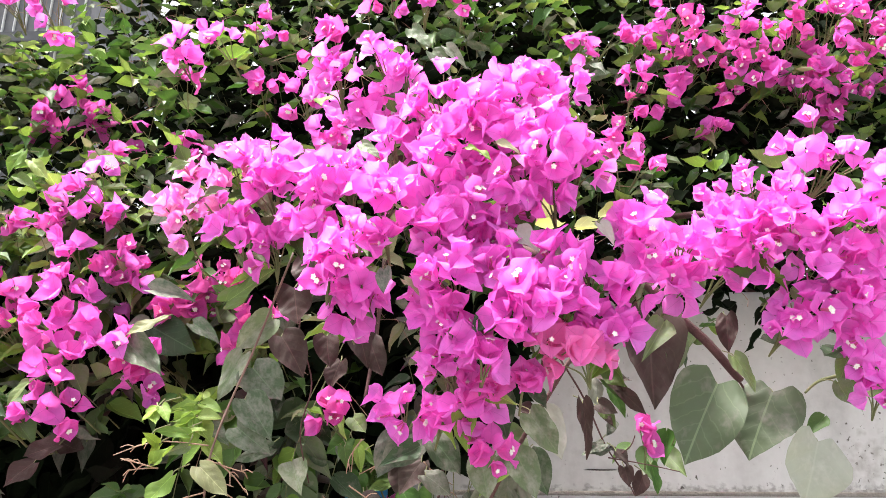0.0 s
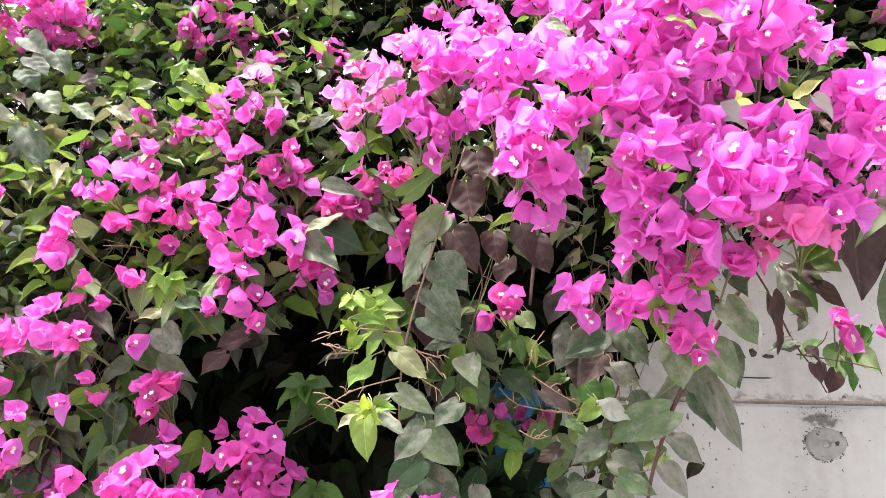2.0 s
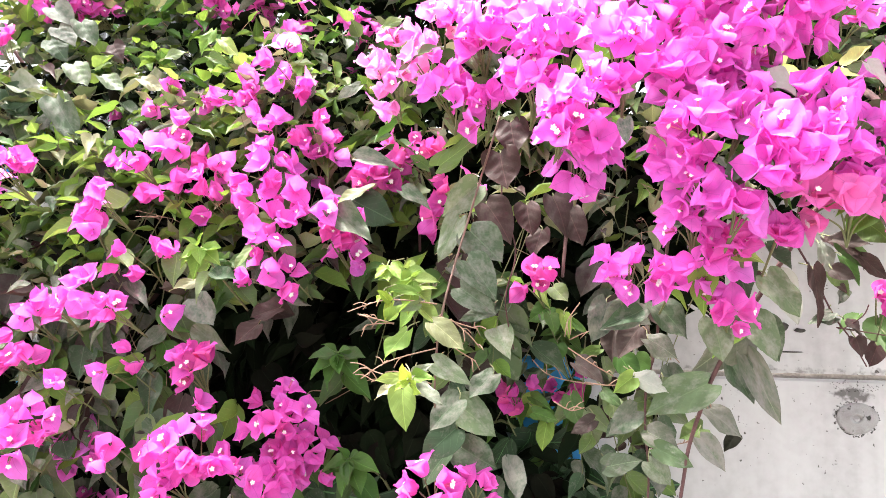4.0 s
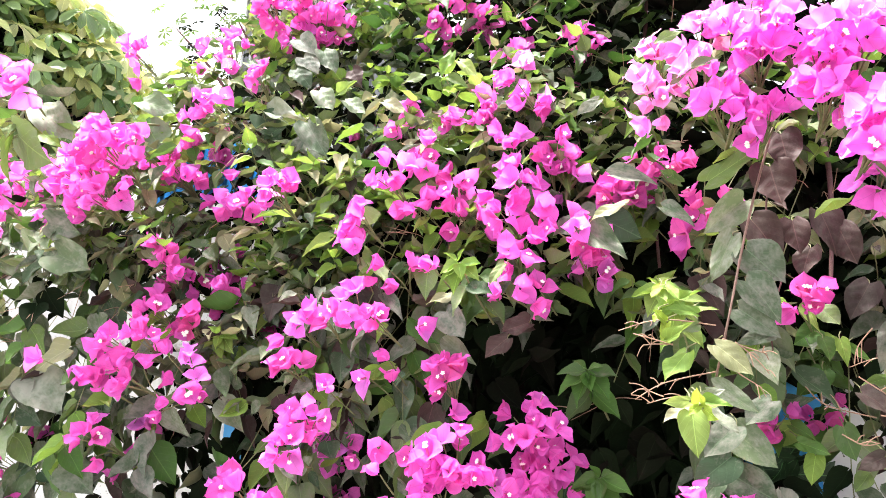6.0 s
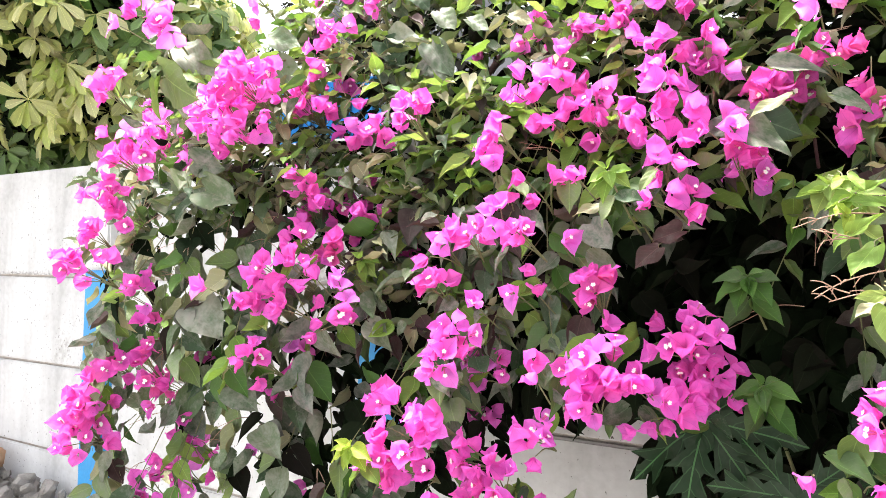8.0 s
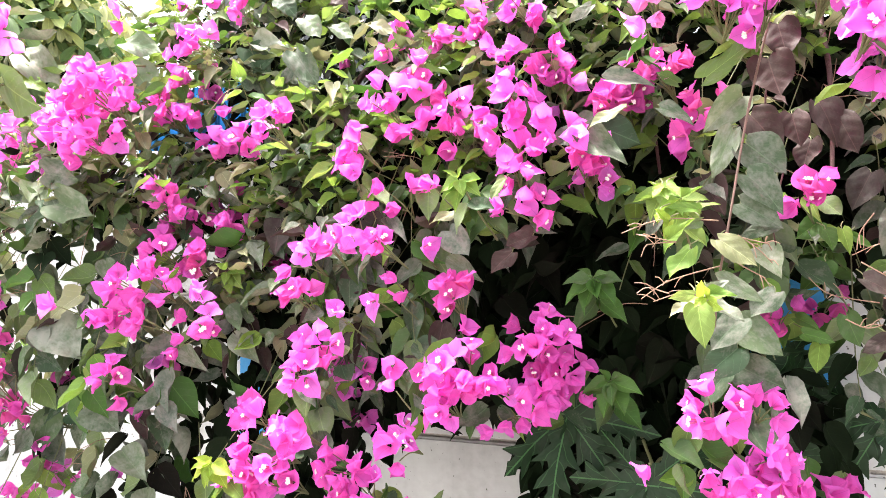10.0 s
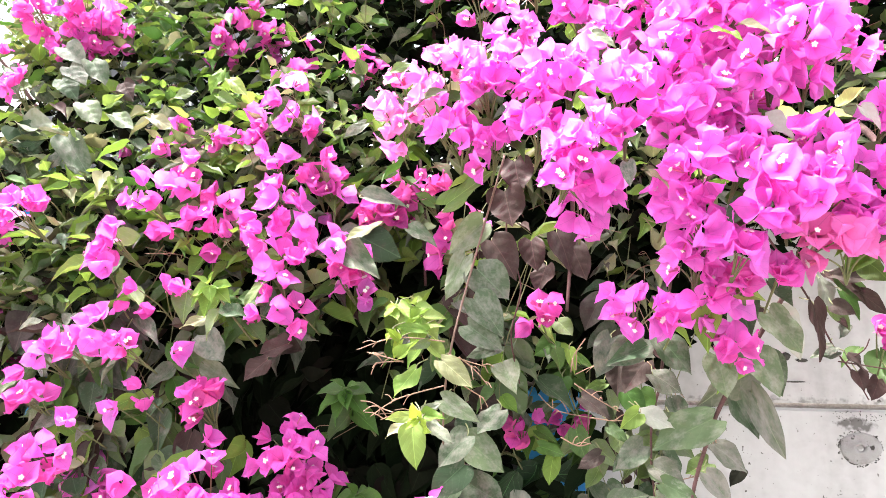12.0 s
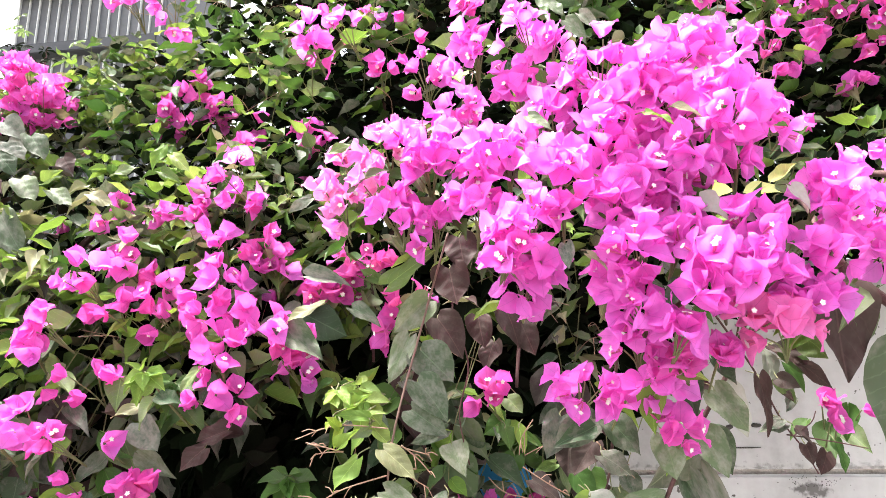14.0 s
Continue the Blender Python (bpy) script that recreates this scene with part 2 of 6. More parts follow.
WHITEWASH = whitewash_material()
JOINT = solid_material("dirty_mortar", (0.22, 0.19, 0.165), (0.38, 0.34, 0.31), 18.0, 0.95, 0.8)
BLUE = solid_material("blue_post_paint", (0.02, 0.20, 0.46), (0.03, 0.27, 0.56), 6.0, 0.5, 0.25, spots=(40, 0.72, (0.35, 0.38, 0.40)))
BLUE_SHEET = solid_material("blue_sheet_paint", (0.06, 0.38, 0.74), (0.08, 0.44, 0.80), 4.0, 0.45, 0.2)
EARTH = solid_material("street_ground", (0.17, 0.16, 0.145), (0.23, 0.22, 0.20), 2.0, 0.95, 0.5)
STONE = solid_material("rubble_stone", (0.16, 0.145, 0.13), (0.27, 0.245, 0.22), 14.0, 0.95, 0.8, spots=(30, 0.62, (0.10, 0.09, 0.08)))
CLAY = solid_material("clay_brick", (0.50, 0.28, 0.16), (0.60, 0.38, 0.24), 16.0, 0.9, 0.6)
HOUSE = solid_material("grey_render", (0.12, 0.12, 0.13), (0.16, 0.16, 0.17), 2.0, 0.8, 0.3)
DARK_STEEL = solid_material("dark_steel", (0.03, 0.03, 0.035), (0.05, 0.05, 0.055), 8.0, 0.5, 0.2)
WHITE_BAR = solid_material("white_bar_paint", (0.55, 0.55, 0.54), (0.65, 0.65, 0.64), 8.0, 0.5, 0.1)
STAIN = solid_material("black_stain", (0.03, 0.028, 0.025), (0.10, 0.09, 0.08), 60.0, 0.95, 0.6)

# ---- shapes ----
rnd = random.Random(7)


def mesh_of(name, verts, faces, uvs=None, mats=(), index=None, smooth=True):
    me = bpy.data.meshes.new(name)
    me.from_pydata([tuple(v) for v in verts], [], [tuple(f) for f in faces])
    for m in mats:
        me.materials.append(m)
    if index is not None:
        me.polygons.foreach_set("material_index", index)
    if uvs is not None:
        layer = me.uv_layers.new(name="UVMap")
        loops = np.empty(len(me.loops), dtype=np.int32)
        me.loops.foreach_get("vertex_index", loops)
        layer.data.foreach_set("uv", np.asarray(uvs, dtype=np.float32)[loops].ravel())
    me.polygons.foreach_set("use_smooth", [smooth] * len(me.polygons))
    me.update()
    return me


def part(name, bm, material, parent, label="", smooth=True):
    """Links a bmesh or a mesh as one mesh object under a thing or under a part."""
    if isinstance(bm, bmesh.types.BMesh):
        me = bpy.data.meshes.new(name)
        bm.to_mesh(me)
        bm.free()
        me.materials.append(material)
        me.polygons.foreach_set("use_smooth", [smooth] * len(me.polygons))
    else:
        me = bm
    ob = new(name, me)
    ob.parent = parent
    if label:
        tagged(ob, label)
    return ob


def thing(name, label, category, place=(0, 0, 0), group="", kind=""):
    ob = new(name)
    ob.location = place
    ob.empty_display_size = 0.05
    return tagged(ob, label, category, group, kind)


def blade(length, width, seed, rows=7, cols=4, low=0.5, point=1.1, heart=0.05, cup=0.15, curl=0.2, wave=0.04, fold=0.12, quilt=0.0):
    """An ovate, pointed blade: base at the origin, tip along +y, face up +z. Gives points, faces and uv."""
    r = random.Random(seed)
    pts, uv, faces = [], [], []
    skew, ph, side, twist = r.uniform(-0.08, 0.08), r.uniform(0, 6), r.uniform(-0.1, 0.1), r.uniform(-0.25, 0.25)
    peak = low / (low + point)
    most = peak ** low * (1 - peak) ** point
    for i in range(rows + 1):
        v = (i / rows) ** 1.35
        half = 0.5 * v ** low * (1 - v) ** point / most if 0 < v < 1 else 0.03 * (v == 0)
        for j in range(cols + 1):
            u = j / cols * 2 - 1
            x = u * half * width + skew * width * v * v
            y = v - heart * (1 - v) ** 4 * abs(u) * 2
            z = -curl * v * v * (1 + 0.5 * v) + cup * (u * u) * half * 1.2 - fold * (1 - abs(u)) * half + wave * math.sin(8 * v + ph + 2.5 * u) * abs(u) * (0.4 + half) + wave * 0.4 * math.sin(13 * v + ph * 2) * u + twist * u * half * v * 0.6 + side * 0.15 * math.sin(3 * v) + quilt * math.sin(38 * (v - 0.8 * abs(u) * half)) * (half * 2) * min(1, abs(u) * 2)
            pts.append((x, y * length, z * length))
            uv.append((0.5 + u * half, v))
    n = cols + 1
    for i in range(rows):
        for j in range(cols):
            faces.append((i * n + j, i * n + j + 1, (i + 1) * n + j + 1, (i + 1) * n + j))
    return np.array(pts), faces, np.array(uv)


def turn(tip, normal):
    """The 3 x 3 turn that lays a blade's +y along tip and its +z near normal."""
    y = Vector(tip).normalized()
    x = y.cross(Vector(normal))
    x = x.normalized() if x.length > 1e-4 else y.orthogonal().normalized()
    return Matrix((x, y, x.cross(y))).transposed()


def tube(bm, points, r0, r1, sides=6):
    """A tapered round stem through the points, smoothed, in bm."""
    ps = [Vector(p) for p in points]
    fine = []
    for i in range(len(ps) - 1):
        a, b, c, d = ps[max(i - 1, 0)], ps[i], ps[i + 1], ps[min(i + 2, len(ps) - 1)]
        for k in range(7):
            t = k / 7
            fine.append(0.5 * (2 * b + (c - a) * t + (2 * a - 5 * b + 4 * c - d) * t * t + (3 * b - a - 3 * c + d) * t ** 3))
    fine.append(ps[-1])
    rings = []
    for i, p in enumerate(fine):
        d = (fine[min(i + 1, len(fine) - 1)] - fine[max(i - 1, 0)]).normalized()
        x = d.orthogonal().normalized()
        y = d.cross(x)
        rad = r0 + (r1 - r0) * i / (len(fine) - 1)
        rings.append([bm.verts.new(p + (x * math.cos(a) + y * math.sin(a)) * rad) for a in (2 * math.pi * k / sides for k in range(sides))])
    for a, b in zip(rings, rings[1:]):
        if (a[0].co - b[0].co).length > min((a[0].co - q.co).length for q in b) + 1e-6:
            s = min(range(sides), key=lambda k: (a[0].co - b[k].co).length)
            b[:] = b[s:] + b[:s]
        for k in range(sides):
            bm.faces.new((a[k], a[(k + 1) % sides], b[(k + 1) % sides], b[k]))
    bm.faces.new(rings[0][::-1])
    bm.faces.new(rings[-1])
    return fine


def stem_mesh(lines):
    bm = bmesh.new()
    for points, r0, r1 in lines:
        tube(bm, points, r0, r1)
    bmesh.ops.recalc_face_normals(bm, faces=bm.faces)
    return bm


def slab(size, bevel=0.004, seed=0, rough=0.0):
    """A bevelled block, base centred at the origin."""
    bm = bmesh.new()
    bmesh.ops.create_cube(bm, size=1, matrix=Matrix.Translation((0, 0, size[2] / 2)) @ Matrix.Diagonal((*size, 1)))
    bmesh.ops.bevel(bm, geom=bm.edges[:], offset=bevel, segments=2, affect="EDGES")
    if rough:
        r = random.Random(seed)
        for v in bm.verts:
            v.co += Vector([r.uniform(-rough, rough) for _ in range(3)])
    return bm


# ---- the wall and the ground ----
ground_me = bmesh.new()
bmesh.ops.create_grid(ground_me, x_segments=40, y_segments=40, size=400)
ground = tagged(part("ground", ground_me, EARTH, None), "bare dusty grey-brown street ground", "ground", kind="structure")

WALL_Y, POSTS = 1.60, [-2.79 + 1.295 * k for k in range(-6, 9)]
JOINTS = [0.0, 0.36, 0.71, 1.045, 1.395, 1.835]
wall = tagged(new("wall_north"), "whitewashed precast concrete boundary wall with dirty panel joints", "wall", kind="structure")
r = random.Random(3)
for a, b in zip(POSTS, POSTS[1:]):
    for low, high in zip(JOINTS, JOINTS[1:]):
        p = part("panel", slab((b - a - 0.012, 0.06, high - low - 0.010), 0.005), WHITEWASH, wall, smooth=False)
        p.location = ((a + b) / 2, WALL_Y + 0.03 + r.uniform(-0.003, 0.003), low + 0.002)
for z in JOINTS[1:-1]:
    p = part("mortar_joint", slab((POSTS[-1] - POSTS[0], 0.05, 0.03), 0.003, 4, 0.0), JOINT, wall, "dirt-stained mortar joint")
    p.location = ((POSTS[0] + POSTS[-1]) / 2, WALL_Y + 0.036, z - 0.018)
for x in POSTS:
    p = part("post", slab((0.14, 0.14, 1.42), 0.008), BLUE, wall, "blue-painted concrete post", smooth=False)
    p.location = (x, WALL_Y + 0.035, 0)
    p = part("post_head", slab((0.136, 0.136, 0.41), 0.008), WHITEWASH, wall, smooth=False)
    p.location = (x, WALL_Y + 0.035, 1.422)

# ---- bougainvillea ----
LEAF_SHAPES = [blade(1.0, w, s, low=t, point=p, curl=c, fold=f, wave=0.06) for s, (w, t, p, c, f) in enumerate([(0.70, 0.55, 1.25, 0.26, 0.34), (0.76, 0.52, 1.15, 0.14, 0.46), (0.62, 0.60, 1.4, 0.40, 0.30), (0.80, 0.50, 1.2, 0.28, 0.26), (0.70, 0.56, 1.3, -0.14, 0.52), (0.54, 0.62, 1.4, 0.36, 0.44)])]
LEAF_SHAPES += [blade(1.0, w, s, rows=13, cols=8, low=t, point=p, heart=0.10, curl=c, fold=f, wave=0.10, quilt=0.012) for s, (w, t, p, c, f) in enumerate([(0.92, 0.46, 1.1, 0.22, 0.20), (0.84, 0.50, 1.2, 0.34, 0.34), (0.98, 0.45, 1.05, 0.10, 0.28), (0.80, 0.52, 1.25, -0.1, 0.4)], 60)]


def heart_leaf(seed):
    """A broad heart-shaped blade with a notched base, puckered between its side veins and wavy at the edge."""
    r = random.Random(seed)
    rows, cols = 20, 12
    fold, curl, wave, pucker = r.uniform(0.04, 0.40), r.uniform(-0.05, 0.35), r.uniform(0.07, 0.16), r.uniform(0.016, 0.03)
    ph, skew, lobe, twist = r.uniform(0, 6), r.uniform(-0.07, 0.07), r.uniform(0.10, 0.17), r.uniform(-0.3, 0.3)
    pts, uv, faces = [], [], []
    for i in range(rows + 1):
        v = i / rows
        half = float(np.interp(v, [0, 0.05, 0.13, 0.25, 0.4, 0.55, 0.7, 0.82, 0.92, 1], [0.27, 0.38, 0.46, 0.5, 0.5, 0.45, 0.35, 0.22, 0.085, 0.0]))
        for j in range(cols + 1):
            u = j / cols * 2 - 1
            a = abs(u)
            side = half * (1 + 0.05 * math.sin(5 * v + ph + (2 if u > 0 else 0)))
            y = v - lobe * (1 - v) ** 3 * (a - 0.45 * a ** 6) * 1.5
            vein = math.sin(25 * (v - 0.85 * a * half) + (0.9 if u > 0 else 0))
            z = fold * a * half - curl * v * v + wave * math.sin(7.5 * v + ph + (1.7 if u > 0 else 0)) * a * a * (0.3 + half) + pucker * vein * min(1, 3 * a) * (1 - 0.6 * a) * half * 2 + twist * u * half * v * 0.5
            pts.append((u * side + skew * v * v, y, z))
            uv.append((0.5 + u * half, v))
    n = cols + 1
    for i in range(rows):
        for j in range(cols):
            faces.append((i * n + j, i * n + j + 1, (i + 1) * n + j + 1, (i + 1) * n + j))
    return np.array(pts), faces, np.array(uv)


LEAF_SHAPES += [heart_leaf(80 + k) for k in range(8)]
LEAF_MESHES = {}


def leaf_mesh(kind, i):
    if (kind, i) not in LEAF_MESHES:
        v, f, uv = LEAF_SHAPES[i]
        LEAF_MESHES[kind, i] = mesh_of("leaf", v, f, uv, [LEAF[kind]])
    return LEAF_MESHES[kind, i]


def bract(L, W, seed):
    """A papery, broadly ovate bract with a short point: base at the origin, tip along +y, the hollow side up."""
    r = random.Random(seed)
    rows, cols = 9, 6
    cup, flare, ruffle, crease = r.uniform(0.3, 0.75), r.uniform(-0.3, 0.36), r.uniform(0.05, 0.13), r.uniform(0.03, 0.12)
    ph, skew, twist = r.uniform(0, 6), r.uniform(-0.08, 0.08), r.uniform(-0.3, 0.3)
    full = r.uniform(-0.04, 0.05)
    pts, uv, faces = [], [], []
    for i in range(rows + 1):
        v = i / rows
        half = float(np.interp(v, [0, 0.08, 0.2, 0.35, 0.5, 0.65, 0.78, 0.88, 0.95, 1], [0.07, 0.22, 0.38, 0.48, 0.5, 0.46 + full, 0.35 + full, 0.20 + full * 0.6, 0.09, 0.006]))
        for j in range(cols + 1):
            u = j / cols * 2 - 1
            x = (u * half + skew * v * v) * W
            z = cup * u * u * half * half - crease * (1 - abs(u)) * half - flare * v * v + twist * u * half * v * 0.5 + 0.12 * math.sin(3.1 * v)
            z += ruffle * (math.sin(6.5 * v + ph + 1.3 * u) * abs(u) ** 1.5 + 0.5 * math.sin(4.1 * v - ph + 3 * u) * v)
            pts.append((x, v * L - 0.06 * L * u * u * v, z * L))
            uv.append((0.5 + u * half, v))
    n = cols + 1
    for i in range(rows):
        for j in range(cols):
            faces.append((i * n + j, i * n + j + 1, (i + 1) * n + j + 1, (i + 1) * n + j))
    return np.array(pts), faces, np.array(uv)


def flower_mesh(kind, seed):
    """Three papery bracts round a stalk, with up to three small white star flowers on slim tubes."""
    r = random.Random(seed)
    verts, faces, uvs, index = [], [], [], []

    def add(v, f, uv, m):
        base = len(verts)
        verts.extend(v)
        uvs.extend(uv)
        faces.extend([tuple(base + k for k in q) for q in f])
        index.extend([m] * len(f))

    stars = r.choice([0, 0, 0, 0, 1, 1, 2, 3])
    wide = r.uniform(0, 1)
    for k in range(3):
        L = r.uniform(0.026, 0.032)
        v, f, uv = bract(L, L * r.uniform(0.86, 1.06), seed * 3 + k)
        m = Matrix.Rotation(2.094 * k + r.uniform(-0.25, 0.25), 3, "Z") @ Matrix.Rotation(radians(r.uniform(48, 78) - 26 * wide), 3, "X")
        v = np.array([m @ Vector(p) for p in v]) + np.array(m @ Vector((0, 0.003, 0)))
        add(v, f, uv, 0)
        if k < stars:
            out = m @ Vector((0, 0.012, 0.011))
            x, y = out.orthogonal().normalized(), out.normalized().cross(out.orthogonal().normalized())
            ring = [out * s + (x * math.cos(a) + y * math.sin(a)) * q for s, q in ((0.3, 0.0012), (1.25, 0.0011)) for a in (0, 1.571, 3.142, 4.712)]
            add(ring, [(j, (j + 1) % 4, 4 + (j + 1) % 4, 4 + j) for j in range(4)], [(0, 0)] * 8, 2)
            top, R = out * 1.27, r.uniform(0.0034, 0.0044)
            star = [top - out.normalized() * 0.0008]
            for j in range(20):
                q = R * (0.82 + 0.18 * math.cos(5 * j * 0.31416))
                star.append(top + out.normalized() * 0.0011 * q / R + (x * math.cos(j * 0.31416) + y * math.sin(j * 0.31416)) * q)
            add(star, [(0, 1 + j, 1 + (j + 1) % 20) for j in range(20)], [(0, 0)] * 21, 1)
    return mesh_of("flower", verts, faces, uvs, [BRACT[kind], PETAL, TUBE], index)


FLOWERS = {kind: [flower_mesh(kind, 100 + 20 * k + i) for i in range(16)] for k, kind in enumerate(BRACT)}

hedge_plant = thing("bougainvillea", "large bougainvillea hanging over the wall, magenta bracts among dusty green leaves", "bougainvillea", (-0.9, 2.0, 0), "bougainvilleas over the wall")
near_plant = thing("bougainvillea", "bougainvillea branch arching forward with dense bright pink bracts", "bougainvillea", (0.4, 2.0, 0), "bougainvilleas over the wall")
far_plant = thing("bougainvillea", "bougainvillea crown behind the arching branch, magenta bracts in shade", "bougainvillea", (1.1, 2.1, 0), "bougainvilleas over the wall")
bpy.context.view_layer.update()
HOME = {ob.name: Vector(ob.location) for ob in (hedge_plant, near_plant, far_plant)}


def at_home(plant, p):
    return Vector(p) - HOME[plant.name]


def surface(x, z):
    """How far out the hedge's face stands at a height, on a grid of its bulges."""
    xs, zs = [-1.9, -1.5, -1.1, -0.7, -0.3, 0.1, 0.5, 0.9], [0.9, 1.2, 1.5, 1.8, 2.1, 2.4, 2.7]
    table = [
        [0.90, 0.88, 0.92, 0.95, 1.00, 1.15, 1.15, 1.15],
        [0.88, 0.88, 0.97, 0.99, 1.02, 1.15, 1.20, 1.20],
        [0.88, 0.88, 1.03, 1.02, 1.08, 1.20, 1.25, 1.25],
        [1.00, 0.96, 1.06, 1.08, 1.16, 1.24, 1.28, 1.28],
        [1.25, 1.20, 1.30, 1.28, 1.26, 1.34, 1.36, 1.36],
        [1.40, 1.42, 1.46, 1.44, 1.36, 1.44, 1.46, 1.46],
        [1.55, 1.58, 1.60, 1.58, 1.52, 1.57, 1.58, 1.58],
    ]
    i = min(max((x - xs[0]) / 0.4, 0), 6.999)
    k = min(max((z - zs[0]) / 0.3, 0), 5.999)
    a, b = int(i), int(k)
    u, v = i - a, k - b
    return (table[b][a] * (1 - u) + table[b][a + 1] * u) * (1 - v) + (table[b + 1][a] * (1 - u) + table[b + 1][a + 1] * u) * v


def curve(x, pairs):
    return float(np.interp(x, [p[0] for p in pairs], [p[1] for p in pairs]))


def bottom(x):
    return curve(x, [(-1.95, 1.0), (-1.7, 0.9), (-1.2, 0.85), (-1.02, 0.95), (-0.92, 1.2), (-0.5, 1.26), (-0.32, 1.29), (-0.28, 1.44), (-0.15, 1.44), (-0.04, 1.5), (0.1, 1.62), (0.25, 1.68), (1.2, 1.75)])


def top(x):
    return curve(x, [(-1.95, 1.5), (-1.75, 1.7), (-1.55, 2.08), (-1.4, 2.28), (-1.3, 2.40), (-1.15, 2.48), (-1.05, 2.7), (-0.9, 3.0), (1.4, 3.1)])


stuff = {}  # (plant name, leaf kind) -> lists of points, faces and uv


def put_leaf(plant, p, tip, normal, length, kind, own=False, shape=None):
    i = rnd.randrange(6) if shape is None else shape
    m = turn(tip, normal)
    p = at_home(plant, p)
    if own:
        ob = new("leaf", leaf_mesh(kind, i))
        ob.parent = plant
        ob.matrix_basis = Matrix.Translation(p) @ m.to_4x4() @ Matrix.Scale(length, 4)
        return
    v, f, uv = LEAF_SHAPES[i]
    pts, faces, uvs = stuff.setdefault((plant.name, kind), ([], [], []))
    base = sum(len(a) for a in pts)
    pts.append(v * length @ np.array(m).T + np.array(p))
    faces.append(np.array(f) + base)
    uvs.append(uv)


def hang(z, wild=0.5):
    """Tip and face of a leaf on the hedge: drooping low down, flat and more upright higher up."""
    high = min(max((z - 1.2) / 0.65, 0), 1)
    a = rnd.uniform(-1.35, 1.35)
    tip = Vector((math.sin(a) * (1 + 0.2 * high), -0.3 - 0.7 * high * rnd.random(), -math.cos(a) * (1 - 0.75 * high))) + Vector([rnd.gauss(0, 0.4 * wild) for _ in range(3)])
    normal = Vector((rnd.gauss(0, 0.5), -0.6 * (1 - high) - 0.25 * high, 0.6 + 0.5 * high)) + Vector([rnd.gauss(0, 0.7 * wild) for _ in range(3)])
    return tip, normal


def leaf_kind(x, z):
    q = rnd.random()
    if x < -1.2 and z < 1.65:
        return "dusty" if q < 0.30 else "green" if q < 0.44 else "olive" if q < 0.62 else "pale" if q < 0.84 else "khaki" if q < 0.95 else "purple"
    if x < -1.15 and z > 1.7:
        return "olive" if q < 0.34 else "khaki" if q < 0.52 else "lime" if q < 0.70 else "pale" if q < 0.88 else "green"
    if z > 1.98:
        # a few near-black leaves: shade between the top shoots, put into colour
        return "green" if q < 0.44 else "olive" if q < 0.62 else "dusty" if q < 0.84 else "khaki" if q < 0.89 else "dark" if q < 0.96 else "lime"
    if z > 1.55:
        return "khaki" if q < 0.30 else "olive" if q < 0.50 else "green" if q < 0.62 else "dusty" if q < 0.78 else "pale" if q < 0.86 else "lime" if q < 0.95 else "purple"
    return "dusty" if q < 0.42 else "pale" if q < 0.58 else "olive" if q < 0.72 else "purple" if q < 0.87 else "green" if q < 0.98 else "lime"


# hollows in the hedge, open to the shade-coloured inner leaves: middle and reach across and up
HOLLOWS = [(-0.14, 1.57, 0.09, 0.07), (-0.50, 1.35, 0.17, 0.20), (-0.97, 1.27, 0.05, 0.06), (-0.43, 1.64, 0.06, 0.05), (-0.98, 1.46, 0.04, 0.06), (-0.36, 1.78, 0.06, 0.04)]
twig_lines = {}  # plant name -> thin stems of its leafy shoots
own_count = {}


def in_gap(x, y, z):
    """The opening through the leaves to the blue sheet behind the wall."""
    a, b = x + (y - 1.1) * 0.93 + 1.27, z - (y - 1.1) * 0.33 - 1.775
    return (a / 0.095) ** 2 + (b / 0.058) ** 2 < 1


def in_hollow(x, z, grow=1.0):
    return any(((x - a) / p) ** 2 + ((z - b) / q) ** 2 < grow for a, b, p, q in HOLLOWS)


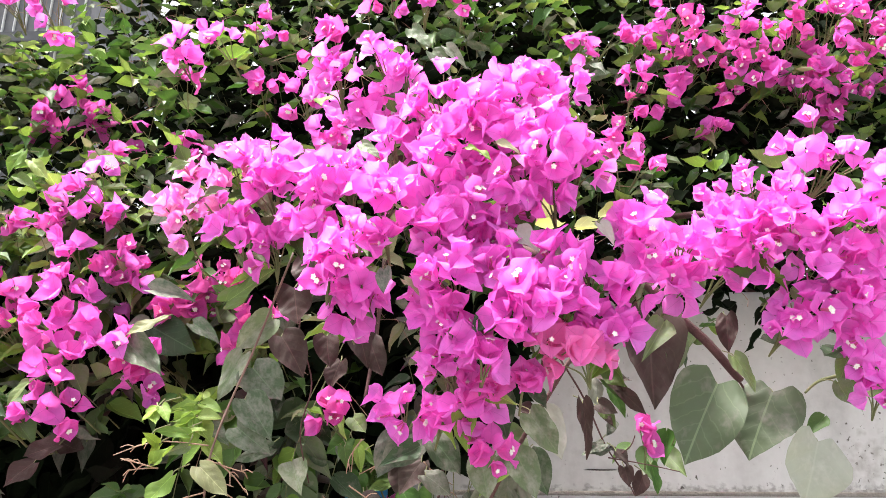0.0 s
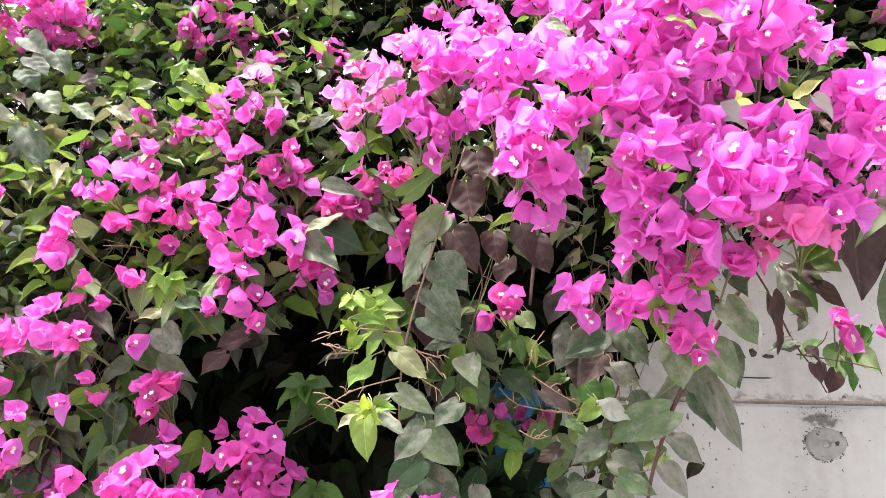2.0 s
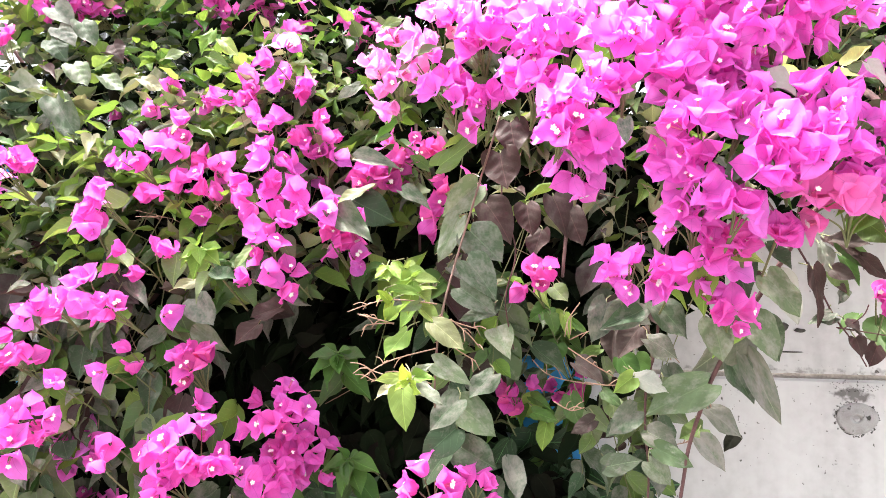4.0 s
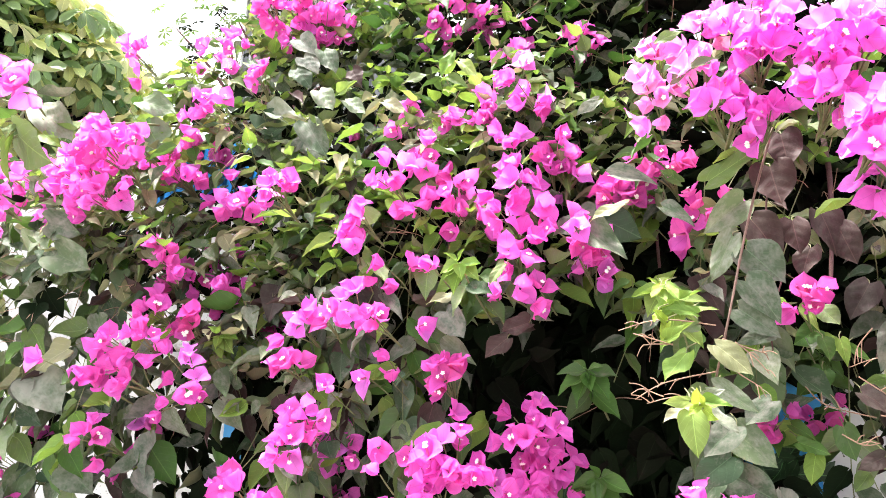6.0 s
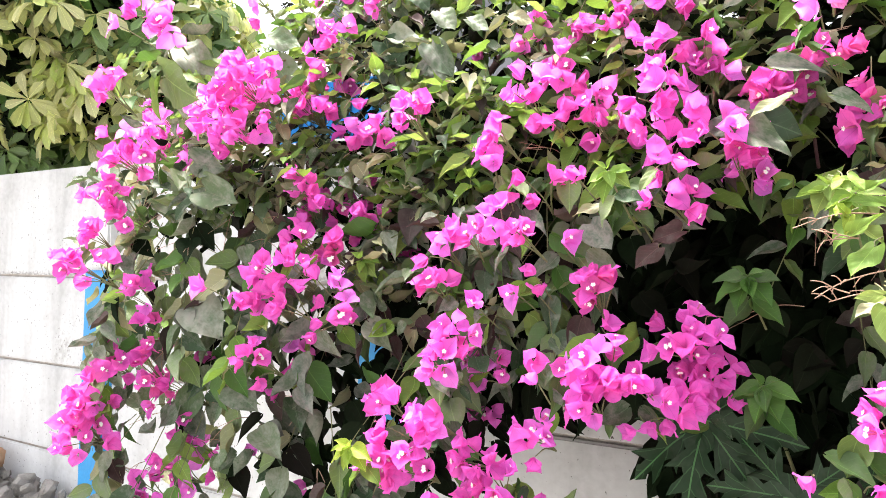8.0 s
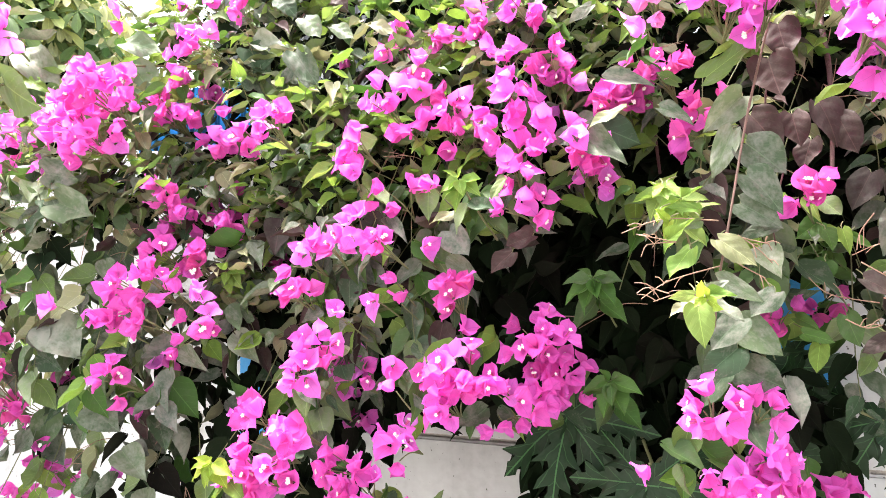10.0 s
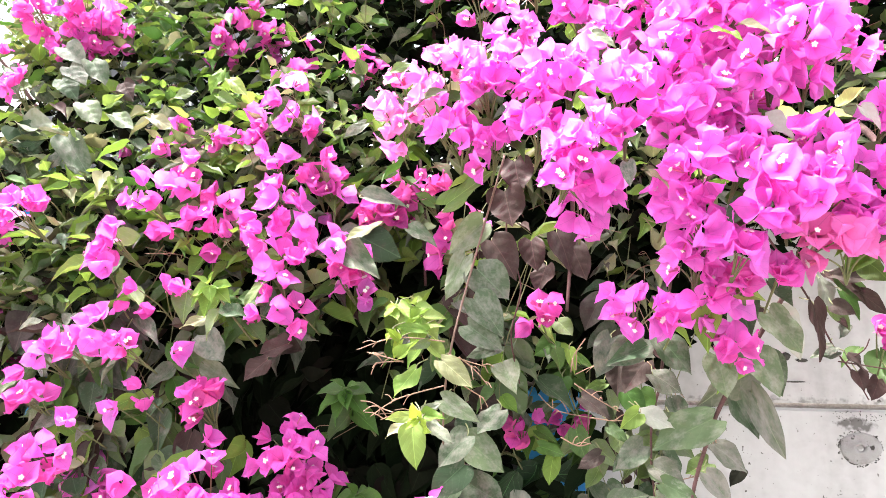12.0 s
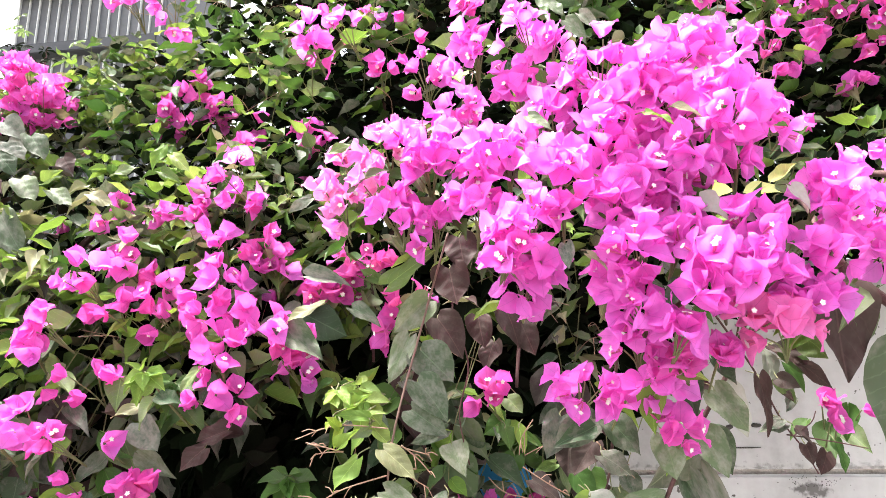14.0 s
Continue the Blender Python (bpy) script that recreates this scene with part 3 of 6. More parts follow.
def shoot(plant, end, way, count, size, fresh=False, kinds=None, own=False, step=0.017):
    """A leafy shoot: a thin stem with leaves spiralling down it in tiers, the youngest and palest at its end."""
    end, way = Vector(end), Vector(way).normalized()
    hanging = way.z < -0.3
    x = way.cross(Vector((0.2, 0.9, 0.3))).normalized()
    y = way.cross(x)
    bend = Vector((rnd.gauss(0, 0.01), 0.012, -0.015 if not hanging else 0.01))
    length = step * count
    spine = lambda s: end - way * length * s + bend * s * s
    phase = rnd.uniform(0, 6.28)
    for k in range(count):
        s = (k + 0.2) / count
        a = phase + 2.4 * k
        out = x * math.cos(a) + y * math.sin(a)
        if hanging:
            tip = Vector((out.x * 1.1, out.y * 0.5 - 0.25, -0.75 + 0.3 * out.z + rnd.gauss(0, 0.25)))
            normal = Vector((out.x * 0.5 + rnd.gauss(0, 0.4), -0.9, 0.55 + rnd.gauss(0, 0.3)))
        else:
            tip = out + way * (0.75 if k < 3 else 0.35)
            tip.z = tip.z * 0.45 - (0.1 if k < 3 else 0.22)
            normal = Vector((-out.x * 0.2 + rnd.gauss(0, 0.22), -0.30 + rnd.gauss(0, 0.2), 1.0))
        L = size * (0.55, 0.8, 0.95, 1.0)[min(k, 3)] * rnd.uniform(0.85, 1.2)
        if fresh:
            kind = rnd.choice(["lime", "lime", "lime", "green"]) if k < 4 else rnd.choice(["lime", "olive", "green"]) if k < 6 else rnd.choice(["olive", "dusty"])
        else:
            kind = rnd.choice(kinds) if kinds else leaf_kind(end.x, end.z)
        # some lower leaves turn near-black, painting the shade under the shoot's end
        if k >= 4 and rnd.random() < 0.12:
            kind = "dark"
        put_leaf(plant, spine(s) + out * 0.006, tip, normal, L, kind, own, rnd.choice([0, 1, 2, 3, 4, 5]) if hanging else rnd.choice([2, 5, 0, 4, 5]))
    twig_lines.setdefault(plant.name, []).append([[at_home(plant, spine(s)) for s in ((2.2 if hanging else 1.25), 1.0, 0.45, 0.0)], 0.001, 0.0006])


def hedge_way(z):
    if rnd.random() < (z - 1.38) / 0.3:
        return Vector((rnd.gauss(0, 0.5), -0.7, 0.45 + rnd.gauss(0, 0.3)))
    return Vector((rnd.gauss(0, 0.25), -0.3, -0.85))


# leafy shoots over the face of the hedge
made = 0
while made < 640:
    x, z = rnd.uniform(-1.95, 1.45), rnd.uniform(0.85, 3.05)
    edge = min(z - bottom(x), top(x) - z, (x + (1.88 if z < 1.5 else 1.81)) * 1.2)
    if edge < rnd.uniform(0.0, 0.08):
        made += 0.15
        continue
    made += 1
    lump = noise.noise(Vector((x * 4.5, z * 4.5, 3.0))) + (0.2 if x < -1.3 else 0)
    if lump < -0.2 or in_hollow(x, z):
        continue
    if x < -1.3 and z < 1.55 and rnd.random() < 0.55:
        continue
    plant = far_plant if x > 0.25 else hedge_plant
    n = rnd.randint(6, 10)
    own = own_count.get(plant.name, 0) + n <= 300 and (plant is far_plant or (-1.3 < x < -0.2 and z < 1.95))
    own_count[plant.name] = own_count.get(plant.name, 0) + n * own
    fresh = rnd.random() < (0.5 if z > 1.6 else 0.12)
    way = hedge_way(z)
    y = surface(x, z) + rnd.uniform(-0.045, 0.03) - 0.05 * lump
    if in_gap(x, y, z):
        continue
    shoot(plant, (x, y, z - 0.05 * (way.z < -0.3)), way, n, rnd.uniform(0.048, 0.066) if z < 1.55 else rnd.uniform(0.036, 0.052), fresh, None, own, rnd.uniform(0.013, 0.020))

# small flat-lying leaves in tiers over the upper face
for _ in range(120):
    x, z = rnd.uniform(-1.5, -0.2), rnd.triangular(1.46, 2.1, 1.72)
    y = surface(x, z) + rnd.uniform(-0.02, 0.05)
    if z > top(x) - 0.05 or in_hollow(x, z) or in_gap(x, y, z):
        continue
    way = Vector((rnd.gauss(0, 0.7), -0.75, 0.25 + rnd.gauss(0, 0.25)))
    shoot(hedge_plant, (x, y, z), way, rnd.randint(5, 8), rnd.uniform(0.036, 0.052), rnd.random() < 0.3, ["khaki", "khaki", "khaki", "olive", "olive", "pale", "lime", "purple"], False, rnd.uniform(0.010, 0.016))

for _ in range(44):
    x, z = rnd.uniform(-1.5, -0.85), rnd.uniform(1.28, 1.7)
    y = surface(x, z) + rnd.uniform(-0.03, 0.04)
    if not in_hollow(x, z) and not in_gap(x, y, z):
        shoot(hedge_plant, (x, y, z), Vector((rnd.gauss(0, 0.6), -0.75, 0.1 + rnd.gauss(0, 0.3))), rnd.randint(5, 7), rnd.uniform(0.042, 0.058), False, ["khaki", "khaki", "pale", "pale", "olive", "purple"], False, 0.015)

# leaves that close round the flower bunch at the top of the hedge
for _ in range(46):
    x, z = rnd.uniform(-1.5, -0.95), rnd.uniform(2.0, 2.38)
    if z < top(x):
        shoot(hedge_plant, (x, surface(x, z) + rnd.uniform(-0.03, 0.05), z), (rnd.gauss(0, 0.6), -0.7, 0.4), rnd.randint(6, 9), rnd.uniform(0.038, 0.052), rnd.random() < 0.4, None, False, 0.014)

# the deeper leaves, and near-black ones inside with shade put into their colour
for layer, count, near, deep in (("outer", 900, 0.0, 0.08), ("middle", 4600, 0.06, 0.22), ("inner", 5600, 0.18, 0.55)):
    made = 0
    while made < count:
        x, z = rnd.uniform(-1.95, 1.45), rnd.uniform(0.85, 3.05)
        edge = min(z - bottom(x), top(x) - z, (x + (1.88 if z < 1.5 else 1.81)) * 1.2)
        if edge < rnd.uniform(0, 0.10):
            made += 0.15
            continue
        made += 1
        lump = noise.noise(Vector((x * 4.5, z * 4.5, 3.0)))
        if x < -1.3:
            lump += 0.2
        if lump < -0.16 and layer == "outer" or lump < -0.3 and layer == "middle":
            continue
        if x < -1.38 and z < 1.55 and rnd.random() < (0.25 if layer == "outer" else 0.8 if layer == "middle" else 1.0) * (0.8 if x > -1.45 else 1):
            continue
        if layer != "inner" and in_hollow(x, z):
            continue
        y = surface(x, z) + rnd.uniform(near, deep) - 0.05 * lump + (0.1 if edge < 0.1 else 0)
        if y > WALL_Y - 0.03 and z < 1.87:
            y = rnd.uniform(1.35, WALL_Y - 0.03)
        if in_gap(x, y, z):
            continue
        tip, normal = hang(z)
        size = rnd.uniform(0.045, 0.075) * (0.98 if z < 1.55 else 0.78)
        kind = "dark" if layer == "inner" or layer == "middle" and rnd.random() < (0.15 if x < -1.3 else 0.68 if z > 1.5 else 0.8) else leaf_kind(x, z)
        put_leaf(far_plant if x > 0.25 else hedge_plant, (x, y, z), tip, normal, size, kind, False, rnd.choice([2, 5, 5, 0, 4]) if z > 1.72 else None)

# hanging shoots at the end of the hedge
for _ in range(22):
    y = rnd.uniform(0.98, 1.2)
    x, z = -0.4 - y * rnd.uniform(1.0, 1.5), rnd.uniform(1.05, 1.6)
    shoot(hedge_plant, (x, y, z), (rnd.gauss(0, 0.3), -0.25, -0.85), rnd.randint(5, 8), rnd.uniform(0.045, 0.065), rnd.random() < 0.08, ["dusty", "pale", "green", "olive", "khaki"])

for x, z in ((-1.74, 1.60), (-1.68, 1.56), (-1.62, 1.59), (-1.66, 1.50), (-1.72, 1.51), (-1.58, 1.52)):
    shoot(hedge_plant, (x, rnd.uniform(1.05, 1.12), z), (rnd.gauss(0, 0.3), -0.3, -0.8), rnd.randint(6, 8), rnd.uniform(0.05, 0.065), False, ["dusty", "pale", "green", "olive"])

# hanging shoots in front of the post and the bare panel
for _ in range(26):
    x = rnd.triangular(-0.36, 0.0, -0.3)
    z = rnd.uniform(1.06, 1.52) + 0.6 * max(0, x + 0.15)
    y = rnd.uniform(1.12, 1.34)
    if -0.30 < x < -0.12 and z < 1.50 or -0.2 < x and z < 1.3:
        continue
    # two kinds in five are near-black, shade among the shoots put into colour
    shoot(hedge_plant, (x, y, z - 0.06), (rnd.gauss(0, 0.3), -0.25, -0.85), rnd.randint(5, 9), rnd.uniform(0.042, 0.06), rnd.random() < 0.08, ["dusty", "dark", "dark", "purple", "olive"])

for _ in range(6):
    shoot(near_plant, (rnd.uniform(-0.13, 0.0), rnd.uniform(1.12, 1.25), rnd.uniform(1.1, 1.36)), (rnd.gauss(0, 0.3), -0.25, -0.85), rnd.randint(4, 7), rnd.uniform(0.042, 0.056), False, ["dusty", "dusty", "olive"])

# dense near-black leaves: shade between the hedge and the wall, put into colour
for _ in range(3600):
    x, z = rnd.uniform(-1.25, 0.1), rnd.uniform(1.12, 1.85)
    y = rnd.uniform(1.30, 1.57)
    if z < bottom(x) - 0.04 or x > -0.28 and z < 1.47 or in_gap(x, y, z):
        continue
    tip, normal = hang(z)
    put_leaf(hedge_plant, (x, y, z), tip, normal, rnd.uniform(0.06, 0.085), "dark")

# near-black leaves stand in for the shade under the large hollow
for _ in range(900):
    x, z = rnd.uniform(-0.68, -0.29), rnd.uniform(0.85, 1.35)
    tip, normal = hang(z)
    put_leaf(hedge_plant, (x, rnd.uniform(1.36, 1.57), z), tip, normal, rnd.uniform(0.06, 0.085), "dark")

# leaves round the post, half of them coloured near-black for the shade there
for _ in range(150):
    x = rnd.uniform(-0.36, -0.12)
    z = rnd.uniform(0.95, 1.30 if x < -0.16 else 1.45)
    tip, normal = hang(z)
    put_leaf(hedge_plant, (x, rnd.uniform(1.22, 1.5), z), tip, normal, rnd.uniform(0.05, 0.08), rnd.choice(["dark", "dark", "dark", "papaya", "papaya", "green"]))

# the crown above and behind the wall, mostly leaves coloured near-black for shade
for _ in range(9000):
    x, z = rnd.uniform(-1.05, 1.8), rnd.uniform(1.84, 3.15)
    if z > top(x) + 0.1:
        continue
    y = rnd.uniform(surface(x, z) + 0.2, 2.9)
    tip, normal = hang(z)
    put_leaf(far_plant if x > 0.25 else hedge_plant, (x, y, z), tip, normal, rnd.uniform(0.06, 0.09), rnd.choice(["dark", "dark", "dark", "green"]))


def bunches(plant, kind, rows):
    """Flower clusters: centre, reach in centimetres and number of flowers."""
    for x, y, z, reach, n in rows:
        c = at_home(plant, (x, y - (0.025 if plant is hedge_plant else 0), z))
        reach = max(reach / 100 - (0.012 if plant is near_plant else 0.010), 0.004)
        root = Vector((rnd.uniform(-0.02, 0.02), 0.05 + reach * 0.6, -0.03 - reach * 0.3))
        lines, heads = [], []
        for k in range(math.ceil(n * (2.1 if plant is near_plant else 1.8)) if n > 1 else 1):
            for _ in range(12):
                d = Vector((rnd.gauss(0, 0.62), rnd.gauss(-0.25, 0.45), rnd.gauss(0.05, 0.62)))
                p = d * reach * 1.15
                if all((p - h).length > 0.0115 for h, _ in heads):
                    break
            axis = Vector((d.x * 1.1, d.y * 0.8 - 0.55, d.z * 0.8 + 0.34)) + Vector([rnd.gauss(0, 0.36) for _ in range(3)])
            heads.append((p, axis.normalized()))
            lines.append([[root, root * 0.45 + p * 0.3, p - axis.normalized() * 0.001], 0.0013, 0.0008])
        spray = part("flower_stalk", stem_mesh(lines), GREEN_STEM, plant)
        spray.location = c
        for p, axis in heads:
            ob = new("flower", rnd.choice(FLOWERS["mid" if kind == "bright" and plant is not near_plant and rnd.random() < 0.6 else kind]))
            ob.parent = spray
            q = axis.to_track_quat("Z", "Y").to_matrix().to_4x4() @ Matrix.Rotation(rnd.uniform(0, 6.28), 4, "Z")
            ob.matrix_basis = Matrix.Translation(p) @ q @ Matrix.Scale(rnd.uniform(0.74, 1.08) * (1.0 if plant is near_plant else 1.06), 4)
        for _ in range(1 if plant is near_plant else 2):
            p = (x + rnd.uniform(-1, 1) * (reach + 0.03), y + rnd.uniform(0.02, 0.07), z + rnd.uniform(-1, 0.7) * (reach + 0.03))
            tip, normal = hang(z)
            put_leaf(plant, p, tip, normal, rnd.uniform(0.035, 0.06), rnd.choice(["olive", "green", "dusty", "lime"]))


bunches(near_plant, "bright", [
    (-0.39, 0.94, 1.78, 1.8, 1), (-0.31, 0.87, 1.76, 2.2, 2), (-0.28, 0.90, 1.87, 3.1, 4), (-0.28, 0.87, 1.74, 2.2, 2), (-0.25, 0.87, 1.81, 2.6, 3), (-0.24, 0.88, 1.74, 2.5, 3),
    (-0.23, 0.88, 1.84, 3.4, 5), (-0.19, 0.85, 1.80, 2.9, 4), (-0.19, 0.99, 2.05, 3.9, 5), (-0.18, 0.84, 1.75, 3.1, 5), (-0.15, 0.78, 1.68, 2.2, 4), (-0.15, 0.86, 1.82, 2.9, 5),
    (-0.14, 0.98, 1.97, 3.0, 4), (-0.14, 0.84, 1.65, 2.3, 4), (-0.13, 0.77, 1.71, 2.5, 5), (-0.12, 0.95, 2.04, 3.8, 6), (-0.12, 0.79, 1.67, 2.2, 3), (-0.10, 0.90, 1.87, 3.8, 6),
])
bunches(near_plant, "bright", [
    (-0.09, 0.78, 1.72, 1.6, 2), (-0.09, 0.77, 1.77, 2.9, 5), (-0.08, 0.92, 2.00, 1.6, 2), (-0.07, 0.89, 1.53, 2.7, 4), (-0.06, 0.88, 1.90, 3.4, 5),
    (-0.05, 0.82, 1.80, 3.1, 6), (-0.04, 0.80, 1.73, 2.6, 5), (-0.04, 0.79, 1.64, 1.9, 3), (-0.03, 0.88, 1.52, 1.7, 2), (-0.03, 0.85, 1.92, 3.3, 5), (-0.02, 0.82, 1.58, 1.9, 3),
    (-0.02, 0.79, 1.61, 2.5, 5), (-0.02, 0.77, 1.67, 2.2, 4), (-0.00, 0.81, 1.76, 2.7, 5), (-0.00, 0.84, 1.87, 3.2, 5), (0.00, 0.85, 1.54, 2.6, 4), (0.02, 0.84, 1.74, 2.0, 3),
])
bunches(near_plant, "bright", [
    (0.02, 0.84, 1.82, 3.2, 6), (0.02, 0.83, 1.90, 3.2, 6), (0.02, 0.77, 1.58, 1.8, 2), (0.03, 0.80, 1.69, 2.6, 4), (0.05, 0.84, 1.87, 3.2, 6), (0.05, 0.87, 1.77, 2.9, 4),
    (0.06, 0.85, 1.95, 2.6, 4), (0.06, 0.76, 1.63, 2.1, 3), (0.06, 0.77, 1.65, 2.4, 4), (0.07, 0.81, 1.80, 2.7, 5), (0.10, 0.79, 1.69, 2.5, 5), (0.10, 0.79, 1.84, 3.0, 6),
    (0.10, 0.88, 1.95, 3.4, 5), (0.10, 0.81, 1.78, 2.0, 3), (0.10, 0.77, 1.64, 2.4, 5), (0.14, 0.79, 1.68, 2.5, 4), (0.14, 0.82, 1.83, 2.4, 4), (0.14, 0.90, 1.96, 1.9, 2),
])
bunches(near_plant, "bright", [
    (0.15, 0.80, 1.62, 2.2, 4), (0.17, 0.80, 1.62, 1.6, 2), (0.19, 0.82, 1.75, 2.7, 4), (0.19, 0.80, 1.67, 2.2, 3), (0.21, 0.80, 1.72, 2.6, 4), (0.26, 0.85, 1.73, 2.7, 5),
    (0.26, 0.86, 1.68, 2.4, 3), (0.32, 0.91, 1.77, 3.0, 5), (0.33, 0.92, 1.71, 2.6, 3), (0.37, 0.88, 1.74, 2.8, 5), (0.38, 0.87, 1.79, 2.8, 3), (0.39, 1.00, 1.83, 3.3, 5),
    (0.40, 0.89, 1.64, 2.1, 3), (0.40, 0.86, 1.76, 3.1, 4), (0.42, 0.87, 1.72, 3.1, 5), (0.42, 0.88, 1.66, 3.1, 4), (0.45, 0.86, 1.74, 3.5, 5), (0.46, 0.93, 1.87, 2.7, 2),
])
bunches(near_plant, "bright", [
    (0.47, 0.88, 1.67, 3.1, 5), (0.49, 0.90, 1.59, 2.1, 3), (0.49, 0.89, 1.64, 2.4, 3), (0.49, 0.87, 1.72, 2.8, 4), (0.49, 0.86, 1.76, 2.4, 3), (0.50, 0.85, 1.80, 2.8, 3),
    (0.50, 0.91, 1.56, 2.1, 2), (0.51, 0.93, 1.87, 3.5, 3),
])
bunches(near_plant, "coral", [
    (0.09, 0.785, 1.60, 2.2, 2), (0.125, 0.79, 1.592, 2.4, 3),
])
bunches(near_plant, "mid", [
    (0.02, 0.87, 1.49, 2.3, 2), (0.03, 0.82, 1.55, 1.6, 2), (0.06, 0.81, 1.56, 1.6, 2), (0.237, 1.03, 1.515, 1.0, 1), (0.252, 1.02, 1.500, 1.0, 1), (0.240, 1.02, 1.492, 1.0, 1), (0.289, 1.04, 1.508, 1.0, 1),
])
bunches(near_plant, "pale", [
    (-0.38, 0.94, 1.85, 2.0, 2), (-0.37, 0.88, 1.78, 2.6, 3), (-0.32, 0.92, 1.86, 2.8, 3), (-0.32, 0.87, 1.79, 2.9, 3),
])
bunches(hedge_plant, "bright", [
    (-1.67, 1.05, 1.74, 5.9, 9), (-1.58, 0.91, 1.36, 4.6, 3), (-1.58, 0.93, 0.98, 4.5, 4), (-1.57, 0.88, 1.68, 2.9, 5), (-1.52, 0.96, 1.02, 4.5, 4), (-1.47, 0.98, 1.06, 3.9, 3),
    (-1.45, 0.99, 1.02, 2.8, 1), (-1.40, 0.93, 1.73, 5.6, 13), (-1.38, 1.03, 1.05, 1.7, 1), (-1.385, 0.72, 1.825, 1.8, 1), (-1.335, 0.715, 1.838, 2.2, 2), (-1.29, 0.72, 1.815, 2.0, 2), (-1.32, 0.91, 1.68, 4.3, 8), (-1.395, 0.70, 1.715, 2.0, 2),
    (-1.30, 0.91, 1.75, 4.8, 11), (-1.30, 0.96, 1.79, 2.8, 2), (-1.29, 1.06, 1.75, 4.4, 8), (-1.26, 0.90, 1.27, 3.2, 3), (-1.25, 1.00, 1.25, 3.7, 3), (-1.24, 0.88, 1.36, 2.7, 2),
])
bunches(hedge_plant, "bright", [
    (-1.21, 1.35, 2.18, 5.5, 8), (-1.19, 1.10, 1.73, 3.5, 3), (-1.12, 1.07, 1.68, 2.4, 2), (-1.11, 0.94, 1.37, 3.9, 5), (-1.03, 0.99, 1.20, 3.4, 4), (-1.01, 0.98, 1.69, 3.5, 4),
    (-0.98, 1.35, 2.42, 3.8, 3), (-0.98, 1.02, 1.73, 2.2, 1), (-0.96, 0.89, 1.14, 3.0, 4), (-0.93, 0.90, 1.18, 3.5, 5), (-0.92, 0.96, 1.47, 2.3, 2), (-0.91, 1.37, 2.41, 4.4, 4),
    (-0.91, 0.91, 1.13, 3.0, 4), (-0.90, 0.92, 1.20, 3.0, 4), (-0.89, 0.91, 1.29, 2.6, 3), (-0.88, 1.04, 1.27, 3.0, 3), (-0.88, 0.92, 1.33, 3.0, 3), (-0.86, 1.19, 1.87, 3.3, 3),
])
bunches(hedge_plant, "bright", [
    (-0.85, 0.96, 1.37, 2.2, 1), (-0.84, 0.98, 1.61, 2.0, 2), (-0.83, 1.02, 1.28, 1.8, 1), (-0.81, 0.94, 1.51, 2.6, 2), (-0.81, 0.96, 1.11, 3.5, 4), (-0.79, 1.00, 1.71, 2.8, 3),
    (-0.79, 0.97, 1.40, 1.9, 1), (-0.77, 0.95, 1.48, 2.1, 2), (-0.76, 0.98, 1.19, 3.0, 3), (-0.74, 1.01, 1.47, 2.2, 1), (-0.71, 0.87, 1.28, 1.9, 1), (-0.66, 0.94, 1.25, 2.4, 4),
    (-0.66, 1.21, 1.96, 1.9, 1), (-0.65, 0.97, 1.28, 4.4, 8), (-0.62, 1.09, 1.79, 2.3, 2), (-0.61, 1.03, 1.66, 2.2, 2), (-0.60, 1.12, 1.88, 3.8, 4), (-0.60, 1.05, 1.71, 3.1, 4),
])
bunches(hedge_plant, "bright", [
    (-0.59, 1.00, 1.25, 3.2, 6), (-0.58, 1.02, 1.60, 2.9, 3), (-0.55, 1.12, 1.79, 2.0, 1), (-0.54, 1.13, 1.74, 2.9, 3), (-0.51, 1.04, 1.63, 2.5, 3), (-0.49, 1.09, 2.13, 3.4, 4),
    (-0.48, 1.08, 1.62, 2.1, 2), (-0.48, 1.08, 1.57, 2.1, 2), (-0.46, 1.21, 2.22, 2.7, 2), (-0.45, 1.42, 2.34, 3.8, 3), (-0.31, 0.92, 1.27, 2.2, 3), (-0.31, 1.29, 2.15, 5.1, 5),
    (-0.29, 1.02, 1.19, 3.0, 4), (-0.27, 1.03, 1.15, 3.0, 4), (-0.25, 1.04, 1.11, 2.6, 3), (-0.25, 1.04, 1.19, 2.6, 4), (-0.24, 1.19, 2.04, 3.6, 4), (-0.24, 1.05, 1.16, 2.2, 3),
])
bunches(hedge_plant, "deep", [
    (-1.64, 0.89, 1.23, 2.9, 3), (-1.59, 0.92, 1.22, 4.6, 5), (-1.57, 0.93, 1.30, 2.5, 2), (-1.53, 0.97, 1.18, 5.2, 6), (-1.23, 1.06, 1.56, 3.9, 5), (-1.17, 0.99, 1.46, 3.1, 4),
    (-1.14, 1.15, 1.47, 2.8, 2), (-0.67, 1.01, 1.39, 3.2, 4), (-0.46, 1.12, 1.70, 1.9, 2), (-0.44, 1.13, 1.70, 1.5, 2), (-0.42, 1.14, 1.74, 2.6, 3), (-0.38, 1.10, 1.73, 2.3, 3),
    (-0.33, 1.12, 1.66, 3.2, 4), (-0.25, 1.19, 1.33, 1.5, 1), (-0.23, 1.17, 1.37, 2.1, 2), (-0.20, 1.08, 1.53, 2.0, 2), (-0.19, 1.06, 1.56, 1.2, 1),
])
bunches(hedge_plant, "deep", [
    (-0.18, 1.15, 1.12, 2.8, 3), (-0.17, 1.33, 1.38, 2.8, 2), (-0.15, 1.47, 1.16, 2.0, 1),
])
